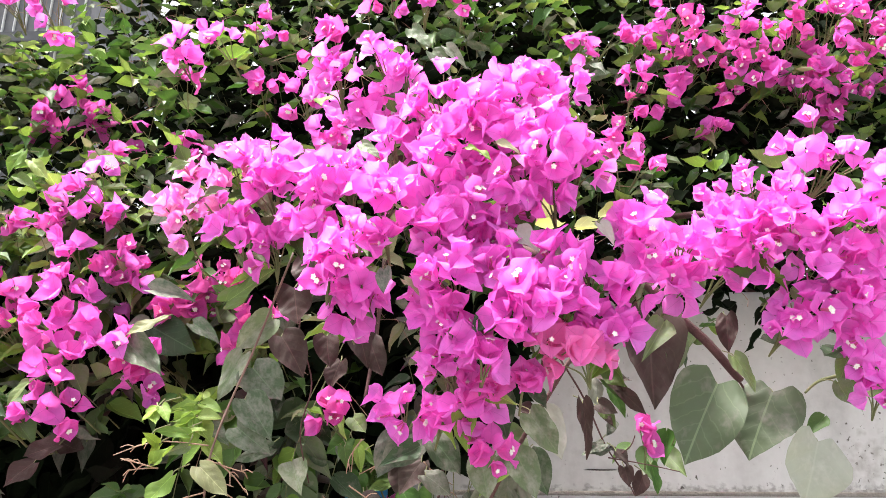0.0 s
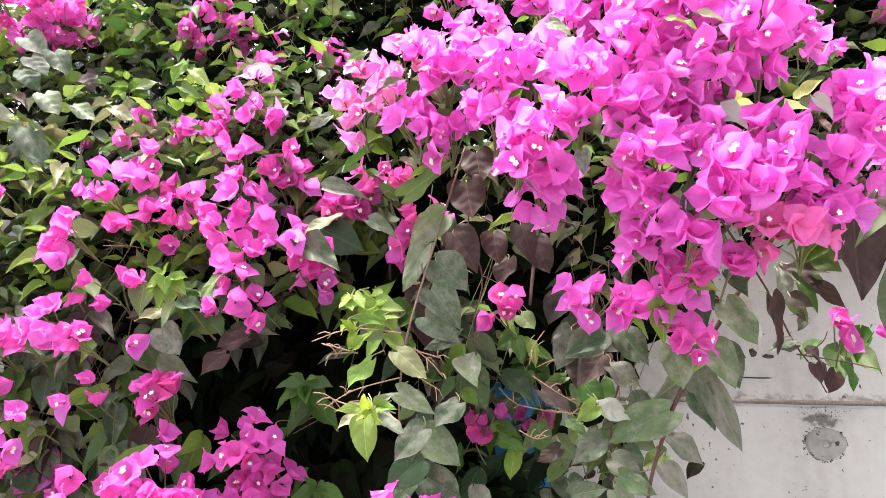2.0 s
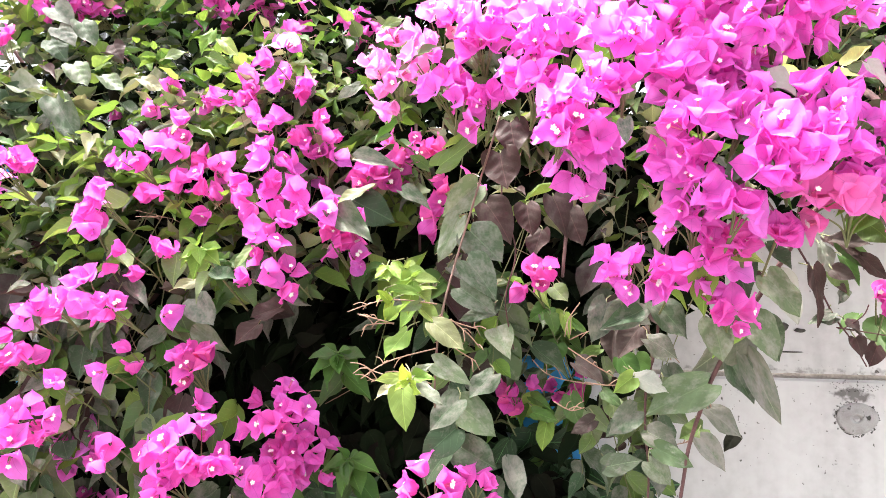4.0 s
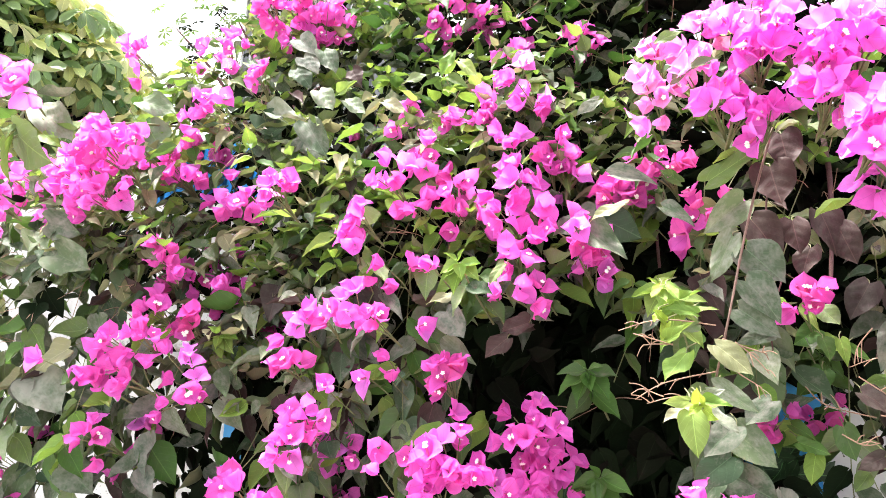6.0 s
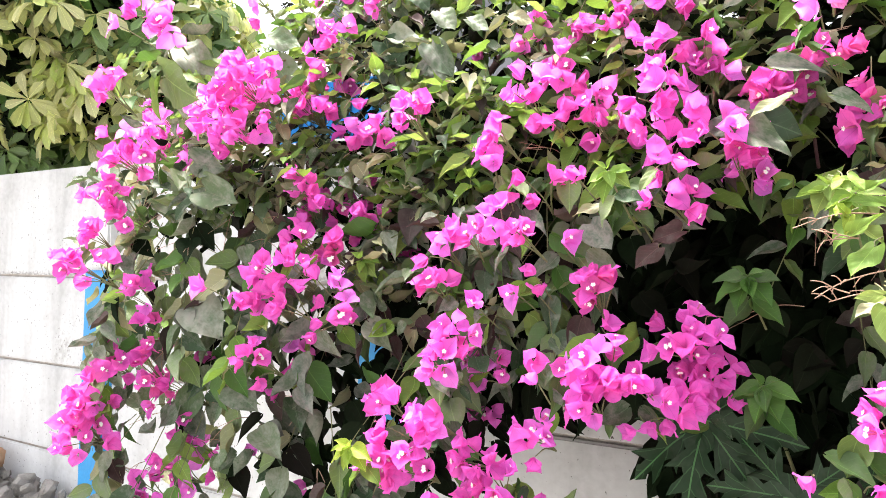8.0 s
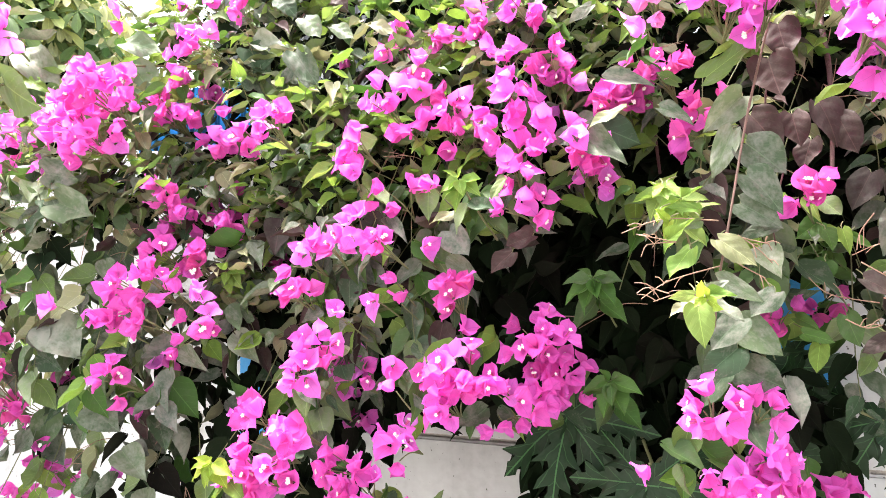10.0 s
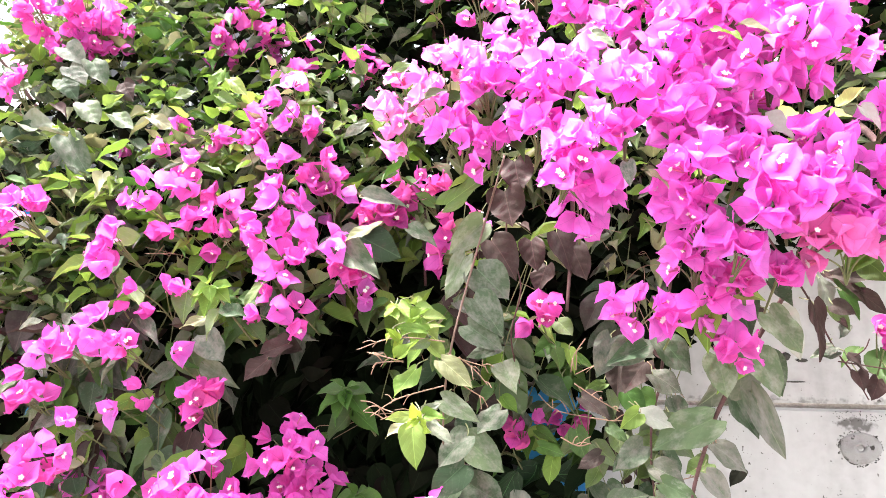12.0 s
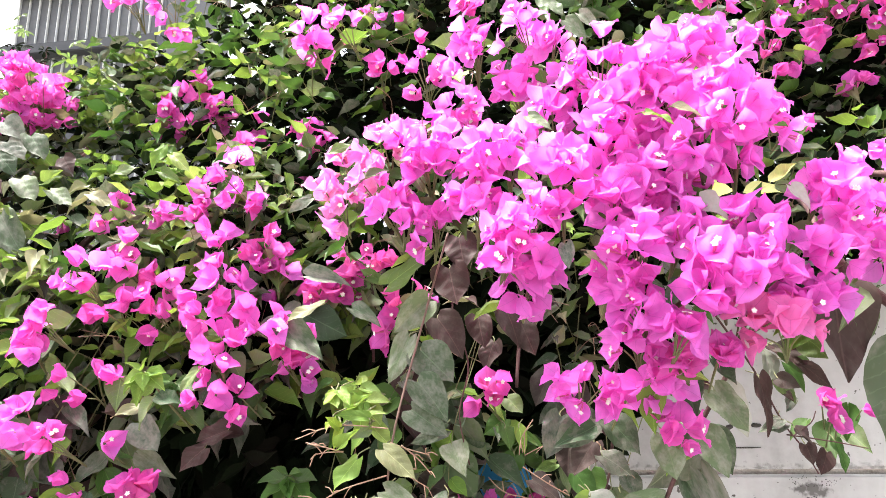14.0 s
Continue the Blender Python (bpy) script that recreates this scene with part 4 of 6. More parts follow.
bunches(hedge_plant, "mid", [
    (-1.72, 0.87, 1.09, 4.6, 9), (-1.69, 0.87, 1.15, 3.4, 7), (-1.69, 1.10, 1.64, 1.9, 1), (-1.68, 0.85, 1.42, 3.7, 5), (-1.65, 0.85, 1.49, 2.1, 2), (-1.64, 1.25, 2.12, 5.2, 4),
    (-1.64, 0.85, 1.56, 3.4, 3), (-1.60, 0.88, 1.53, 3.2, 3), (-1.59, 0.87, 1.64, 4.0, 7), (-1.35, 1.22, 2.06, 5.3, 5), (-1.30, 1.09, 1.81, 1.8, 1), (-1.29, 0.82, 1.40, 1.5, 1),
    (-1.29, 1.10, 1.88, 2.6, 2), (-1.29, 1.29, 2.21, 4.1, 7), (-1.29, 1.07, 1.00, 1.7, 1), (-1.29, 1.16, 1.83, 3.5, 3), (-1.24, 1.34, 2.21, 6.2, 12), (-1.24, 0.99, 1.60, 2.0, 1),
])
bunches(hedge_plant, "mid", [
    (-1.23, 0.99, 1.55, 3.2, 4), (-1.23, 0.97, 1.48, 2.6, 3), (-1.23, 1.08, 1.90, 3.3, 3), (-1.22, 1.14, 1.58, 2.9, 3), (-1.22, 0.88, 1.43, 2.2, 2), (-1.19, 1.16, 1.97, 2.4, 2),
    (-1.18, 1.35, 2.21, 4.1, 6), (-1.18, 1.38, 2.15, 3.9, 6), (-1.17, 0.89, 1.37, 2.9, 3), (-1.16, 1.08, 1.51, 3.3, 4), (-1.16, 0.90, 1.43, 2.7, 3), (-1.12, 1.13, 1.42, 2.2, 1),
    (-1.03, 1.38, 1.95, 1.6, 1), (-1.00, 1.24, 1.19, 2.5, 1), (-0.99, 1.24, 1.86, 1.8, 1), (-0.98, 1.23, 1.18, 2.8, 2), (-0.93, 0.97, 1.40, 2.6, 2), (-0.91, 1.43, 2.20, 3.8, 3),
])
bunches(hedge_plant, "mid", [
    (-0.90, 1.44, 2.16, 2.8, 2), (-0.86, 0.96, 1.48, 2.2, 2), (-0.85, 1.42, 2.21, 3.5, 5), (-0.84, 0.95, 1.15, 3.0, 4), (-0.83, 0.98, 1.64, 2.0, 2), (-0.83, 0.95, 1.07, 3.0, 4),
    (-0.81, 0.97, 1.56, 1.4, 1), (-0.79, 1.43, 2.17, 3.2, 3), (-0.77, 0.98, 1.07, 3.0, 4), (-0.76, 0.98, 1.42, 1.6, 1), (-0.76, 1.01, 1.56, 2.5, 2), (-0.76, 1.07, 1.75, 2.9, 3),
    (-0.76, 0.99, 1.39, 1.3, 1), (-0.75, 1.03, 1.67, 2.3, 2), (-0.75, 1.16, 1.85, 2.0, 2), (-0.74, 0.92, 1.31, 1.2, 1), (-0.72, 1.09, 1.73, 2.7, 2), (-0.71, 1.40, 2.09, 3.0, 2),
])
bunches(hedge_plant, "mid", [
    (-0.70, 1.32, 2.03, 2.0, 2), (-0.70, 0.96, 1.57, 1.7, 1), (-0.69, 1.06, 1.65, 3.2, 3), (-0.69, 1.16, 1.87, 2.8, 3), (-0.69, 0.91, 1.31, 1.7, 1), (-0.68, 1.23, 1.96, 1.6, 1),
    (-0.67, 0.99, 1.35, 1.5, 1), (-0.58, 1.01, 1.54, 2.9, 3), (-0.58, 1.38, 2.09, 2.4, 2), (-0.57, 1.05, 1.67, 2.6, 3), (-0.56, 1.10, 1.75, 2.2, 2), (-0.56, 1.04, 1.26, 2.8, 4),
    (-0.55, 1.03, 1.33, 3.2, 7), (-0.55, 1.37, 2.03, 3.3, 3), (-0.55, 1.03, 1.54, 1.6, 1), (-0.53, 1.07, 1.29, 3.1, 6), (-0.52, 1.21, 2.14, 1.1, 1), (-0.50, 1.05, 1.59, 2.1, 2),
])
bunches(hedge_plant, "mid", [
    (-0.43, 1.25, 2.30, 2.5, 1), (-0.41, 1.31, 2.18, 2.3, 2), (-0.39, 0.94, 1.21, 2.0, 1), (-0.37, 1.32, 2.33, 2.1, 1), (-0.34, 1.00, 1.19, 1.9, 1), (-0.33, 1.33, 2.25, 1.8, 1),
    (-0.26, 0.95, 1.27, 2.0, 2), (-0.20, 1.03, 2.12, 1.8, 2), (-0.19, 1.29, 2.33, 1.8, 1), (-0.16, 1.28, 2.37, 3.5, 3), (-0.07, 1.29, 2.37, 4.7, 4), (-0.00, 1.29, 2.36, 2.3, 2),
    (0.21, 1.19, 2.17, 2.6, 2),
])
bunches(far_plant, "bright", [
    (0.59, 1.42, 2.37, 5.0, 5), (0.76, 1.39, 2.27, 4.8, 5), (0.79, 1.41, 2.23, 4.2, 4),
])
bunches(far_plant, "deep", [
    (0.25, 1.12, 1.95, 1.7, 1), (0.33, 1.34, 2.15, 2.9, 2), (0.47, 1.39, 2.41, 4.4, 4), (0.51, 1.40, 2.31, 4.9, 5),
])
bunches(far_plant, "mid", [
    (0.23, 1.29, 2.30, 1.4, 1), (0.26, 1.18, 2.00, 2.0, 2), (0.32, 1.41, 2.37, 3.1, 2), (0.34, 1.28, 2.01, 2.2, 2), (0.36, 1.33, 2.21, 2.9, 2), (0.36, 1.35, 2.10, 2.5, 1),
    (0.38, 1.42, 2.36, 3.8, 3), (0.42, 1.41, 2.19, 3.4, 2), (0.46, 1.40, 2.24, 2.7, 2), (0.47, 1.40, 2.34, 5.0, 5), (0.53, 1.41, 2.14, 2.6, 2), (0.53, 1.43, 2.11, 3.4, 1),
    (0.59, 1.42, 2.29, 4.3, 4), (0.64, 1.42, 2.33, 5.0, 5), (0.67, 1.39, 2.27, 4.8, 4), (0.70, 1.37, 2.34, 3.6, 3), (0.72, 1.40, 2.22, 3.6, 3), (0.72, 1.36, 2.39, 4.2, 4),
])
bunches(far_plant, "mid", [
    (0.74, 1.42, 2.17, 3.0, 3), (0.79, 1.42, 2.16, 2.2, 1), (0.79, 1.37, 2.37, 4.8, 4), (0.87, 1.37, 2.37, 5.4, 5), (0.88, 1.39, 2.31, 3.6, 3), (0.88, 1.41, 2.24, 2.4, 2),
])


def sprout(plant, x, y, z, reach, kind):
    """A young shoot that stands out of the hedge, pale at its end."""
    fresh = kind in ("lime", "yellow")
    size = min(max(reach / 115, 0.034), 0.044)
    if y < 0.93:
        size *= 0.78
    if z < 1.62:
        lean = rnd.uniform(-0.25, 0.25)
        for k, (a, s) in enumerate([(-1.75, 1.0), (-0.75, 0.95), (-2.6, 0.95), (0.1, 0.85), (3.4, 0.8), (1.2, 0.5), (2.1, 0.5), (-1.3, 0.6), (-2.2, 1.05), (-0.3, 1.05)]):
            a += lean + rnd.uniform(-0.25, 0.25)
            inner, back = 5 <= k <= 7, k > 7
            out = Vector((math.cos(a), -0.75 if inner else -0.3, math.sin(a) * 0.85 - 0.12))
            shade = kind if not back else "green" if kind == "green" else rnd.choice(["olive", "lime", "dusty"])
            put_leaf(plant, Vector((x, y + 0.03 * back - 0.006 * inner, z - 0.03 * back)) + out * 0.005, out, (math.cos(a) * 0.25 + rnd.gauss(0, 0.2), -0.75, 0.75 + rnd.gauss(0, 0.15)), size * s * rnd.uniform(0.95, 1.2), shade, True, rnd.choice([0, 1, 3]))
        twig_lines.setdefault(plant.name, []).append([[at_home(plant, p) for p in ((x + 0.01, y + 0.13, z - 0.08), (x, y + 0.05, z - 0.03), (x, y, z))], 0.0018, 0.0012])
        return
    way = (rnd.gauss(0, 0.25), -0.75, 0.5) if z > 1.5 else (rnd.gauss(0, 0.2), -0.9, 0.15)
    shoot(plant, (x, y - 0.01, z), way, 10, size, fresh, None if fresh else [kind, kind, "olive"], True, 0.012)


def vine(plant, points, r0, r1, material=BARK, every=0, size=0, kinds=()):
    """A trailing stem with stalked leaves to either side."""
    pts = [at_home(plant, p) for p in points]
    bm = bmesh.new()
    fine = tube(bm, pts, r0, r1)
    walked, side, stalks = 0.0, 1, []
    for a, b in zip(fine, fine[1:]):
        walked += (b - a).length
        if every and walked > every:
            walked, side = 0.0, -side
            out = Vector((side * 0.022, -0.012, 0.004 + rnd.uniform(-0.006, 0.006)))
            stalks.append((b.copy(), b + out))
            tip = Vector((side * rnd.uniform(0.15, 0.6), rnd.uniform(-0.4, 0.05), -1))
            put_leaf(plant, b + out + HOME[plant.name], tip, (side * 0.3 + rnd.gauss(0, 0.4), -1, 0.5 + rnd.gauss(0, 0.3)), rnd.uniform(0.8, 1.2) * size, rnd.choice(kinds), True, rnd.choice([6, 7, 8, 9]))
    for a, b in stalks:
        tube(bm, [a, (a + b) / 2 + Vector((0, 0, 0.004)), b], 0.0009, 0.0007, 5)
    bmesh.ops.recalc_face_normals(bm, faces=bm.faces)
    return part("branch", bm, material, plant)


for x, y, z, reach, kind in [
    (-0.64, 0.91, 1.57, 5.1, "lime"), (-1.22, 0.90, 1.64, 6.1, "lime"), (-1.24, 1.09, 1.67, 6.5, "lime"), (-0.48, 1.03, 1.43, 6.2, "green"), (-1.12, 1.00, 1.45, 4.1, "lime"),
    (-0.82, 1.39, 2.10, 6.2, "lime"), (-0.42, 1.05, 1.78, 4.0, "green"), (-1.11, 1.30, 2.03, 6.1, "lime"), (-0.38, 1.02, 1.55, 3.5, "lime"), (-1.11, 1.10, 1.57, 5.1, "green"),
    (-0.75, 1.03, 1.67, 4.6, "lime"), (-0.72, 1.16, 1.89, 4.1, "lime"),
]:
    sprout(hedge_plant, x, y, z, reach, kind)
for x, y, z, reach, kind in [
    (-0.84, 1.25, 2.02, 6.4, "lime"), (-0.80, 1.17, 1.84, 5.0, "lime"), (-0.64, 0.99, 1.56, 4.8, "green"), (-0.57, 1.13, 2.20, 5.1, "green"), (-0.35, 0.94, 1.53, 3.8, "lime"),
    (-0.99, 0.81, 1.17, 5.6, "yellow"), (-0.46, 1.04, 1.28, 5.4, "green"), (-0.16, 1.24, 1.47, 4.3, "green"), (-1.28, 1.05, 1.68, 5.5, "lime"),
]:
    sprout(hedge_plant, x, y, z, reach, kind)
for x, y, z, reach, kind in [(0.58, 1.38, 2.42, 5.0, "lime"), (0.85, 1.38, 2.30, 4.9, "lime"), (0.34, 1.24, 1.97, 3.6, "green")]:
    sprout(far_plant, x, y, z, reach, kind)
for x, y, z, reach, kind in [(0.46, 0.84, 1.76, 4.0, "lime"), (-0.10, 0.93, 1.97, 3.2, "green")]:
    sprout(near_plant, x, y, z, reach, kind)

# trailing stems in front of the wall
vine(hedge_plant, [(-0.24, 0.95, 1.75), (-0.269, 0.91, 1.623), (-0.291, 0.842, 1.494), (-0.306, 0.873, 1.416), (-0.315, 0.928, 1.33), (-0.318, 0.95, 1.25)], 0.0017, 0.0011, RED_STEM)
vine(hedge_plant, [(-0.23, 1.03, 1.74), (-0.245, 1.03, 1.66), (-0.225, 1.04, 1.58), (-0.24, 1.05, 1.51), (-0.23, 1.08, 1.44)], 0.0015, 0.001)
vine(near_plant, [(0.19, 0.97, 1.68), (0.125, 0.935, 1.591), (0.107, 0.935, 1.563), (0.05, 0.935, 1.473), (0.018, 0.935, 1.413), (0.004, 0.935, 1.376), (-0.011, 0.935, 1.33), (-0.019, 0.935, 1.286), (-0.04, 0.95, 1.16)], 0.0034, 0.0019)
vine(near_plant, [(-0.02, 0.96, 1.62), (-0.03, 0.99, 1.53), (-0.036, 1.03, 1.446), (-0.048, 1.03, 1.40), (-0.051, 1.03, 1.341), (-0.048, 1.03, 1.267), (-0.06, 1.05, 1.13)], 0.0022, 0.0013)
vine(near_plant, [(0.08, 1.12, 1.80), (0.229, 0.99, 1.725), (0.276, 0.975, 1.674), (0.322, 0.975, 1.63), (0.355, 0.975, 1.587), (0.362, 0.972, 1.578)], 0.0085, 0.0045)
vine(near_plant, [(0.355, 0.975, 1.587), (0.375, 0.985, 1.56), (0.40, 0.97, 1.525), (0.416, 0.905, 1.503)], 0.0016, 0.0012)
vine(near_plant, [(0.10, 1.02, 1.66), (0.161, 1.05, 1.57), (0.192, 1.05, 1.497), (0.213, 1.05, 1.463), (0.23, 1.05, 1.428)], 0.0016, 0.0008)
vine(near_plant, [(0.196, 1.05, 1.478), (0.248, 1.04, 1.469), (0.291, 1.04, 1.46)], 0.0010, 0.0007)
vine(near_plant, [(0.204, 1.05, 1.476), (0.225, 1.04, 1.493), (0.233, 1.04, 1.508)], 0.0009, 0.0007)
vine(near_plant, [(0.56, 0.93, 1.62), (0.486, 0.95, 1.586), (0.452, 0.95, 1.576), (0.432, 0.95, 1.561)], 0.003, 0.0016, GREEN_STEM, 0.06, 0.03, ["olive"])
vine(hedge_plant, [(-1.25, 1.24, 1.88), (-1.348, 1.14, 1.885), (-1.40, 0.95, 1.84), (-1.37, 0.80, 1.78), (-1.392, 0.75, 1.748)], 0.003, 0.0018, GREEN_STEM)
vine(hedge_plant, [(-1.37, 0.80, 1.78), (-1.342, 0.75, 1.775), (-1.335, 0.73, 1.81)], 0.002, 0.0012, GREEN_STEM)
for pts in (
    [(-0.347, 0.830, 1.469), (-0.370, 0.830, 1.475), (-0.391, 0.830, 1.480)],
    [(-0.347, 0.830, 1.470), (-0.367, 0.830, 1.469), (-0.380, 0.830, 1.467)],
    [(-0.296, 0.840, 1.479), (-0.273, 0.840, 1.471), (-0.251, 0.840, 1.465)],
    [(-0.283, 0.840, 1.476), (-0.263, 0.840, 1.460), (-0.249, 0.840, 1.444)],
    [(-0.355, 0.820, 1.412), (-0.365, 0.820, 1.415), (-0.375, 0.820, 1.419)],
    [(-0.151, 0.950, 1.445), (-0.120, 0.950, 1.425), (-0.095, 0.950, 1.411)],
    [(-0.130, 0.950, 1.403), (-0.102, 0.950, 1.400), (-0.068, 0.950, 1.404)],
    [(-0.169, 0.950, 1.378), (-0.148, 0.950, 1.368), (-0.131, 0.950, 1.372)],
    [(-0.136, 0.950, 1.502), (-0.151, 0.950, 1.480), (-0.155, 0.950, 1.459)],
    [(-0.051, 0.970, 1.334), (-0.027, 0.970, 1.329), (-0.003, 0.970, 1.334)],
    [(-0.023, 0.950, 1.412), (0.000, 0.950, 1.399), (0.023, 0.950, 1.375)],
    [(-0.058, 0.970, 1.474), (-0.031, 0.970, 1.446), (-0.024, 0.970, 1.432)],
    [(-0.303, 0.86, 1.494), (-0.363, 0.855, 1.498), (-0.411, 0.853, 1.483)],
    [(-0.303, 0.865, 1.442), (-0.357, 0.85, 1.426), (-0.389, 0.845, 1.405)],
    [(-0.303, 0.866, 1.461), (-0.281, 0.86, 1.443), (-0.256, 0.865, 1.428)],
    [(-0.31, 0.87, 1.40), (-0.34, 0.84, 1.412), (-0.375, 0.84, 1.402)],
    [(-0.117, 1.06, 1.393), (-0.175, 1.04, 1.405), (-0.2, 1.03, 1.427)],
    [(-0.05, 1.05, 1.46), (-0.11, 1.03, 1.47), (-0.15, 1.03, 1.455)],
):
    a, b, c = (Vector(p) for p in pts)
    bm = bmesh.new()
    line = tube(bm, [at_home(hedge_plant, p) for p in (a, b, c)], 0.0009, 0.0006, 5)
    twig = part("bare_twig", bm, TWIG, hedge_plant, "bare tan flower stalk")
    for _ in range(3):
        p = line[rnd.randrange(5, len(line) - 1)]
        e = p + (c - a).normalized() * rnd.uniform(0.006, 0.016) + Vector((rnd.uniform(-0.008, 0.008), rnd.uniform(-0.01, 0.004), rnd.uniform(-0.013, 0.014)))
        part("fork", stem_mesh([[[p, (p + e) / 2 + Vector((0, 0, 0.0025)), e], 0.0007, 0.0005]]), TWIG, twig)

# single large leaves, each from its base to its tip
def laid(plant, rows):
    for x, y, z, tx, tz, wide, kind in rows:
        a, b = Vector((x, y, z)), Vector((tx, y - 0.018, tz))
        i = 10 + rnd.randrange(8)
        side = (b - a).cross(Vector((0, -1, 0))).normalized()
        normal = Vector((0, -0.9, 0.5)) + side * rnd.gauss(0, 0.25) + Vector([rnd.gauss(0, 0.12) for _ in range(3)])
        ob = new("leaf", leaf_mesh(kind, i))
        ob.parent = plant
        size = (b - a).length * (0.66 if x < -1.0 and z > 1.95 else 0.95 if x > -1.2 else 0.8)
        broad = min(max(0.95 * wide, 0.38), 1.1)
        ob.matrix_basis = Matrix.Translation(at_home(plant, a)) @ turn(b - a, normal).to_4x4() @ Matrix.Diagonal((size * broad, size, size, 1))
        twig_lines.setdefault(plant.name, []).append([[at_home(plant, p) for p in (a + Vector((rnd.uniform(-0.01, 0.01), 0.03, 0.012)), a + Vector((0, 0.01, 0.006)), a)], 0.0008, 0.0007])


laid(near_plant, [
    (0.244, 0.956, 1.660, 0.230, 1.532, 0.62, "purple"), (0.319, 0.941, 1.571, 0.258, 1.473, 0.84, "grey"), (0.396, 0.961, 1.563, 0.345, 1.480, 1.05, "grey"), (0.417, 0.901, 1.501, 0.384, 1.424, 1.0, "white"),
    (0.346, 0.946, 1.606, 0.367, 1.563, 0.6, "olive"), (0.352, 0.976, 1.665, 0.344, 1.615, 0.6, "purple"), (0.275, 0.956, 1.631, 0.266, 1.585, 0.8, "olive"), (0.076, 0.906, 1.532, 0.109, 1.487, 0.75, "pale"),
    (0.059, 0.906, 1.484, 0.083, 1.437, 0.85, "pale"), (0.015, 0.906, 1.482, 0.024, 1.434, 0.85, "pale"), (0.179, 0.996, 1.587, 0.221, 1.580, 0.5, "purple"), (0.205, 0.996, 1.568, 0.240, 1.534, 0.4, "purple"),
    (0.177, 0.996, 1.549, 0.196, 1.537, 0.8, "purple"), (0.094, 0.946, 1.535, 0.121, 1.480, 0.85, "white"), (0.054, 0.946, 1.474, 0.006, 1.411, 0.78, "grey"), (0.079, 0.966, 1.484, 0.099, 1.435, 0.8, "dusty"),
])
laid(near_plant, [
    (0.061, 0.946, 1.438, 0.093, 1.358, 0.36, "grey"), (0.044, 0.956, 1.431, 0.063, 1.380, 0.62, "dusty"), (0.011, 0.926, 1.407, -0.064, 1.372, 0.62, "pale"), (0.012, 0.946, 1.376, 0.053, 1.348, 0.6, "grey"),
    (-0.072, 0.926, 1.412, -0.033, 1.400, 0.7, "white"), (-0.054, 0.966, 1.343, -0.018, 1.330, 0.85, "grey"), (-0.046, 0.946, 1.327, -0.005, 1.309, 0.6, "pale"), (0.012, 0.976, 1.349, -0.021, 1.337, 0.8, "olive"),
    (0.004, 0.946, 1.341, 0.031, 1.308, 0.62, "grey"), (0.049, 0.966, 1.344, 0.032, 1.330, 0.7, "dark"), (-0.066, 0.976, 1.368, -0.103, 1.342, 0.75, "dusty"), (-0.064, 0.946, 1.502, -0.112, 1.469, 0.75, "dusty"),
    (-0.061, 0.976, 1.473, -0.091, 1.435, 0.75, "purple"), (-0.045, 0.946, 1.503, -0.005, 1.461, 0.7, "dusty"), (-0.054, 0.946, 1.458, -0.018, 1.438, 0.75, "grey"), (-0.066, 0.996, 1.435, -0.059, 1.403, 1.0, "green"),
])
laid(near_plant, [
    (-0.076, 0.916, 1.412, -0.102, 1.394, 0.7, "lime"), (0.072, 0.996, 1.540, 0.109, 1.525, 0.5, "purple"), (0.054, 0.996, 1.514, 0.081, 1.475, 0.7, "olive"), (-0.050, 0.996, 1.303, -0.024, 1.279, 0.8, "pale"),
    (-0.103, 0.996, 1.294, -0.061, 1.309, 0.7, "grey"), (-0.100, 1.006, 1.505, -0.119, 1.452, 0.8, "dusty"), (-0.029, 0.996, 1.402, 0.003, 1.380, 0.5, "olive"), (0.193, 1.046, 1.491, 0.156, 1.485, 0.5, "dusty"),
    (0.217, 1.046, 1.465, 0.219, 1.443, 0.8, "purple"), (0.254, 1.046, 1.469, 0.260, 1.432, 0.5, "green"), (0.242, 1.046, 1.455, 0.227, 1.428, 0.7, "purple"), (0.157, 1.006, 1.550, 0.165, 1.476, 0.3, "purple"),
    (0.193, 1.006, 1.587, 0.222, 1.546, 0.5, "green"), (0.185, 1.026, 1.548, 0.202, 1.520, 0.6, "olive"), (0.173, 1.026, 1.586, 0.183, 1.542, 0.5, "white"), (-0.092, 0.771, 1.683, -0.090, 1.655, 0.6, "dusty"),
])
laid(near_plant, [
    (-0.069, 0.771, 1.671, -0.050, 1.654, 0.4, "khaki"), (0.024, 0.776, 1.638, 0.005, 1.612, 0.6, "dusty"), (0.038, 0.776, 1.625, 0.065, 1.607, 0.4, "khaki"), (0.058, 0.806, 1.736, 0.081, 1.702, 0.6, "white"),
    (0.094, 0.806, 1.728, 0.113, 1.702, 0.5, "white"), (0.155, 0.806, 1.745, 0.169, 1.719, 0.5, "white"), (0.118, 0.826, 1.729, 0.125, 1.753, 0.4, "green"), (-0.028, 0.796, 1.641, -0.018, 1.613, 0.5, "khaki"),
    (-0.353, 0.856, 1.790, -0.303, 1.812, 0.4, "olive"), (-0.124, 0.786, 1.839, -0.100, 1.818, 0.5, "olive"), (0.003, 0.766, 1.825, 0.029, 1.808, 0.3, "lime"), (-0.160, 0.766, 1.706, -0.131, 1.707, 0.3, "lime"),
    (0.036, 0.786, 1.838, 0.064, 1.825, 0.3, "khaki"), (-0.370, 0.826, 1.826, -0.339, 1.832, 0.4, "olive"), (-0.314, 0.916, 1.676, -0.248, 1.717, 0.28, "olive"), (-0.093, 1.086, 2.185, -0.059, 2.139, 0.6, "pale"),
])
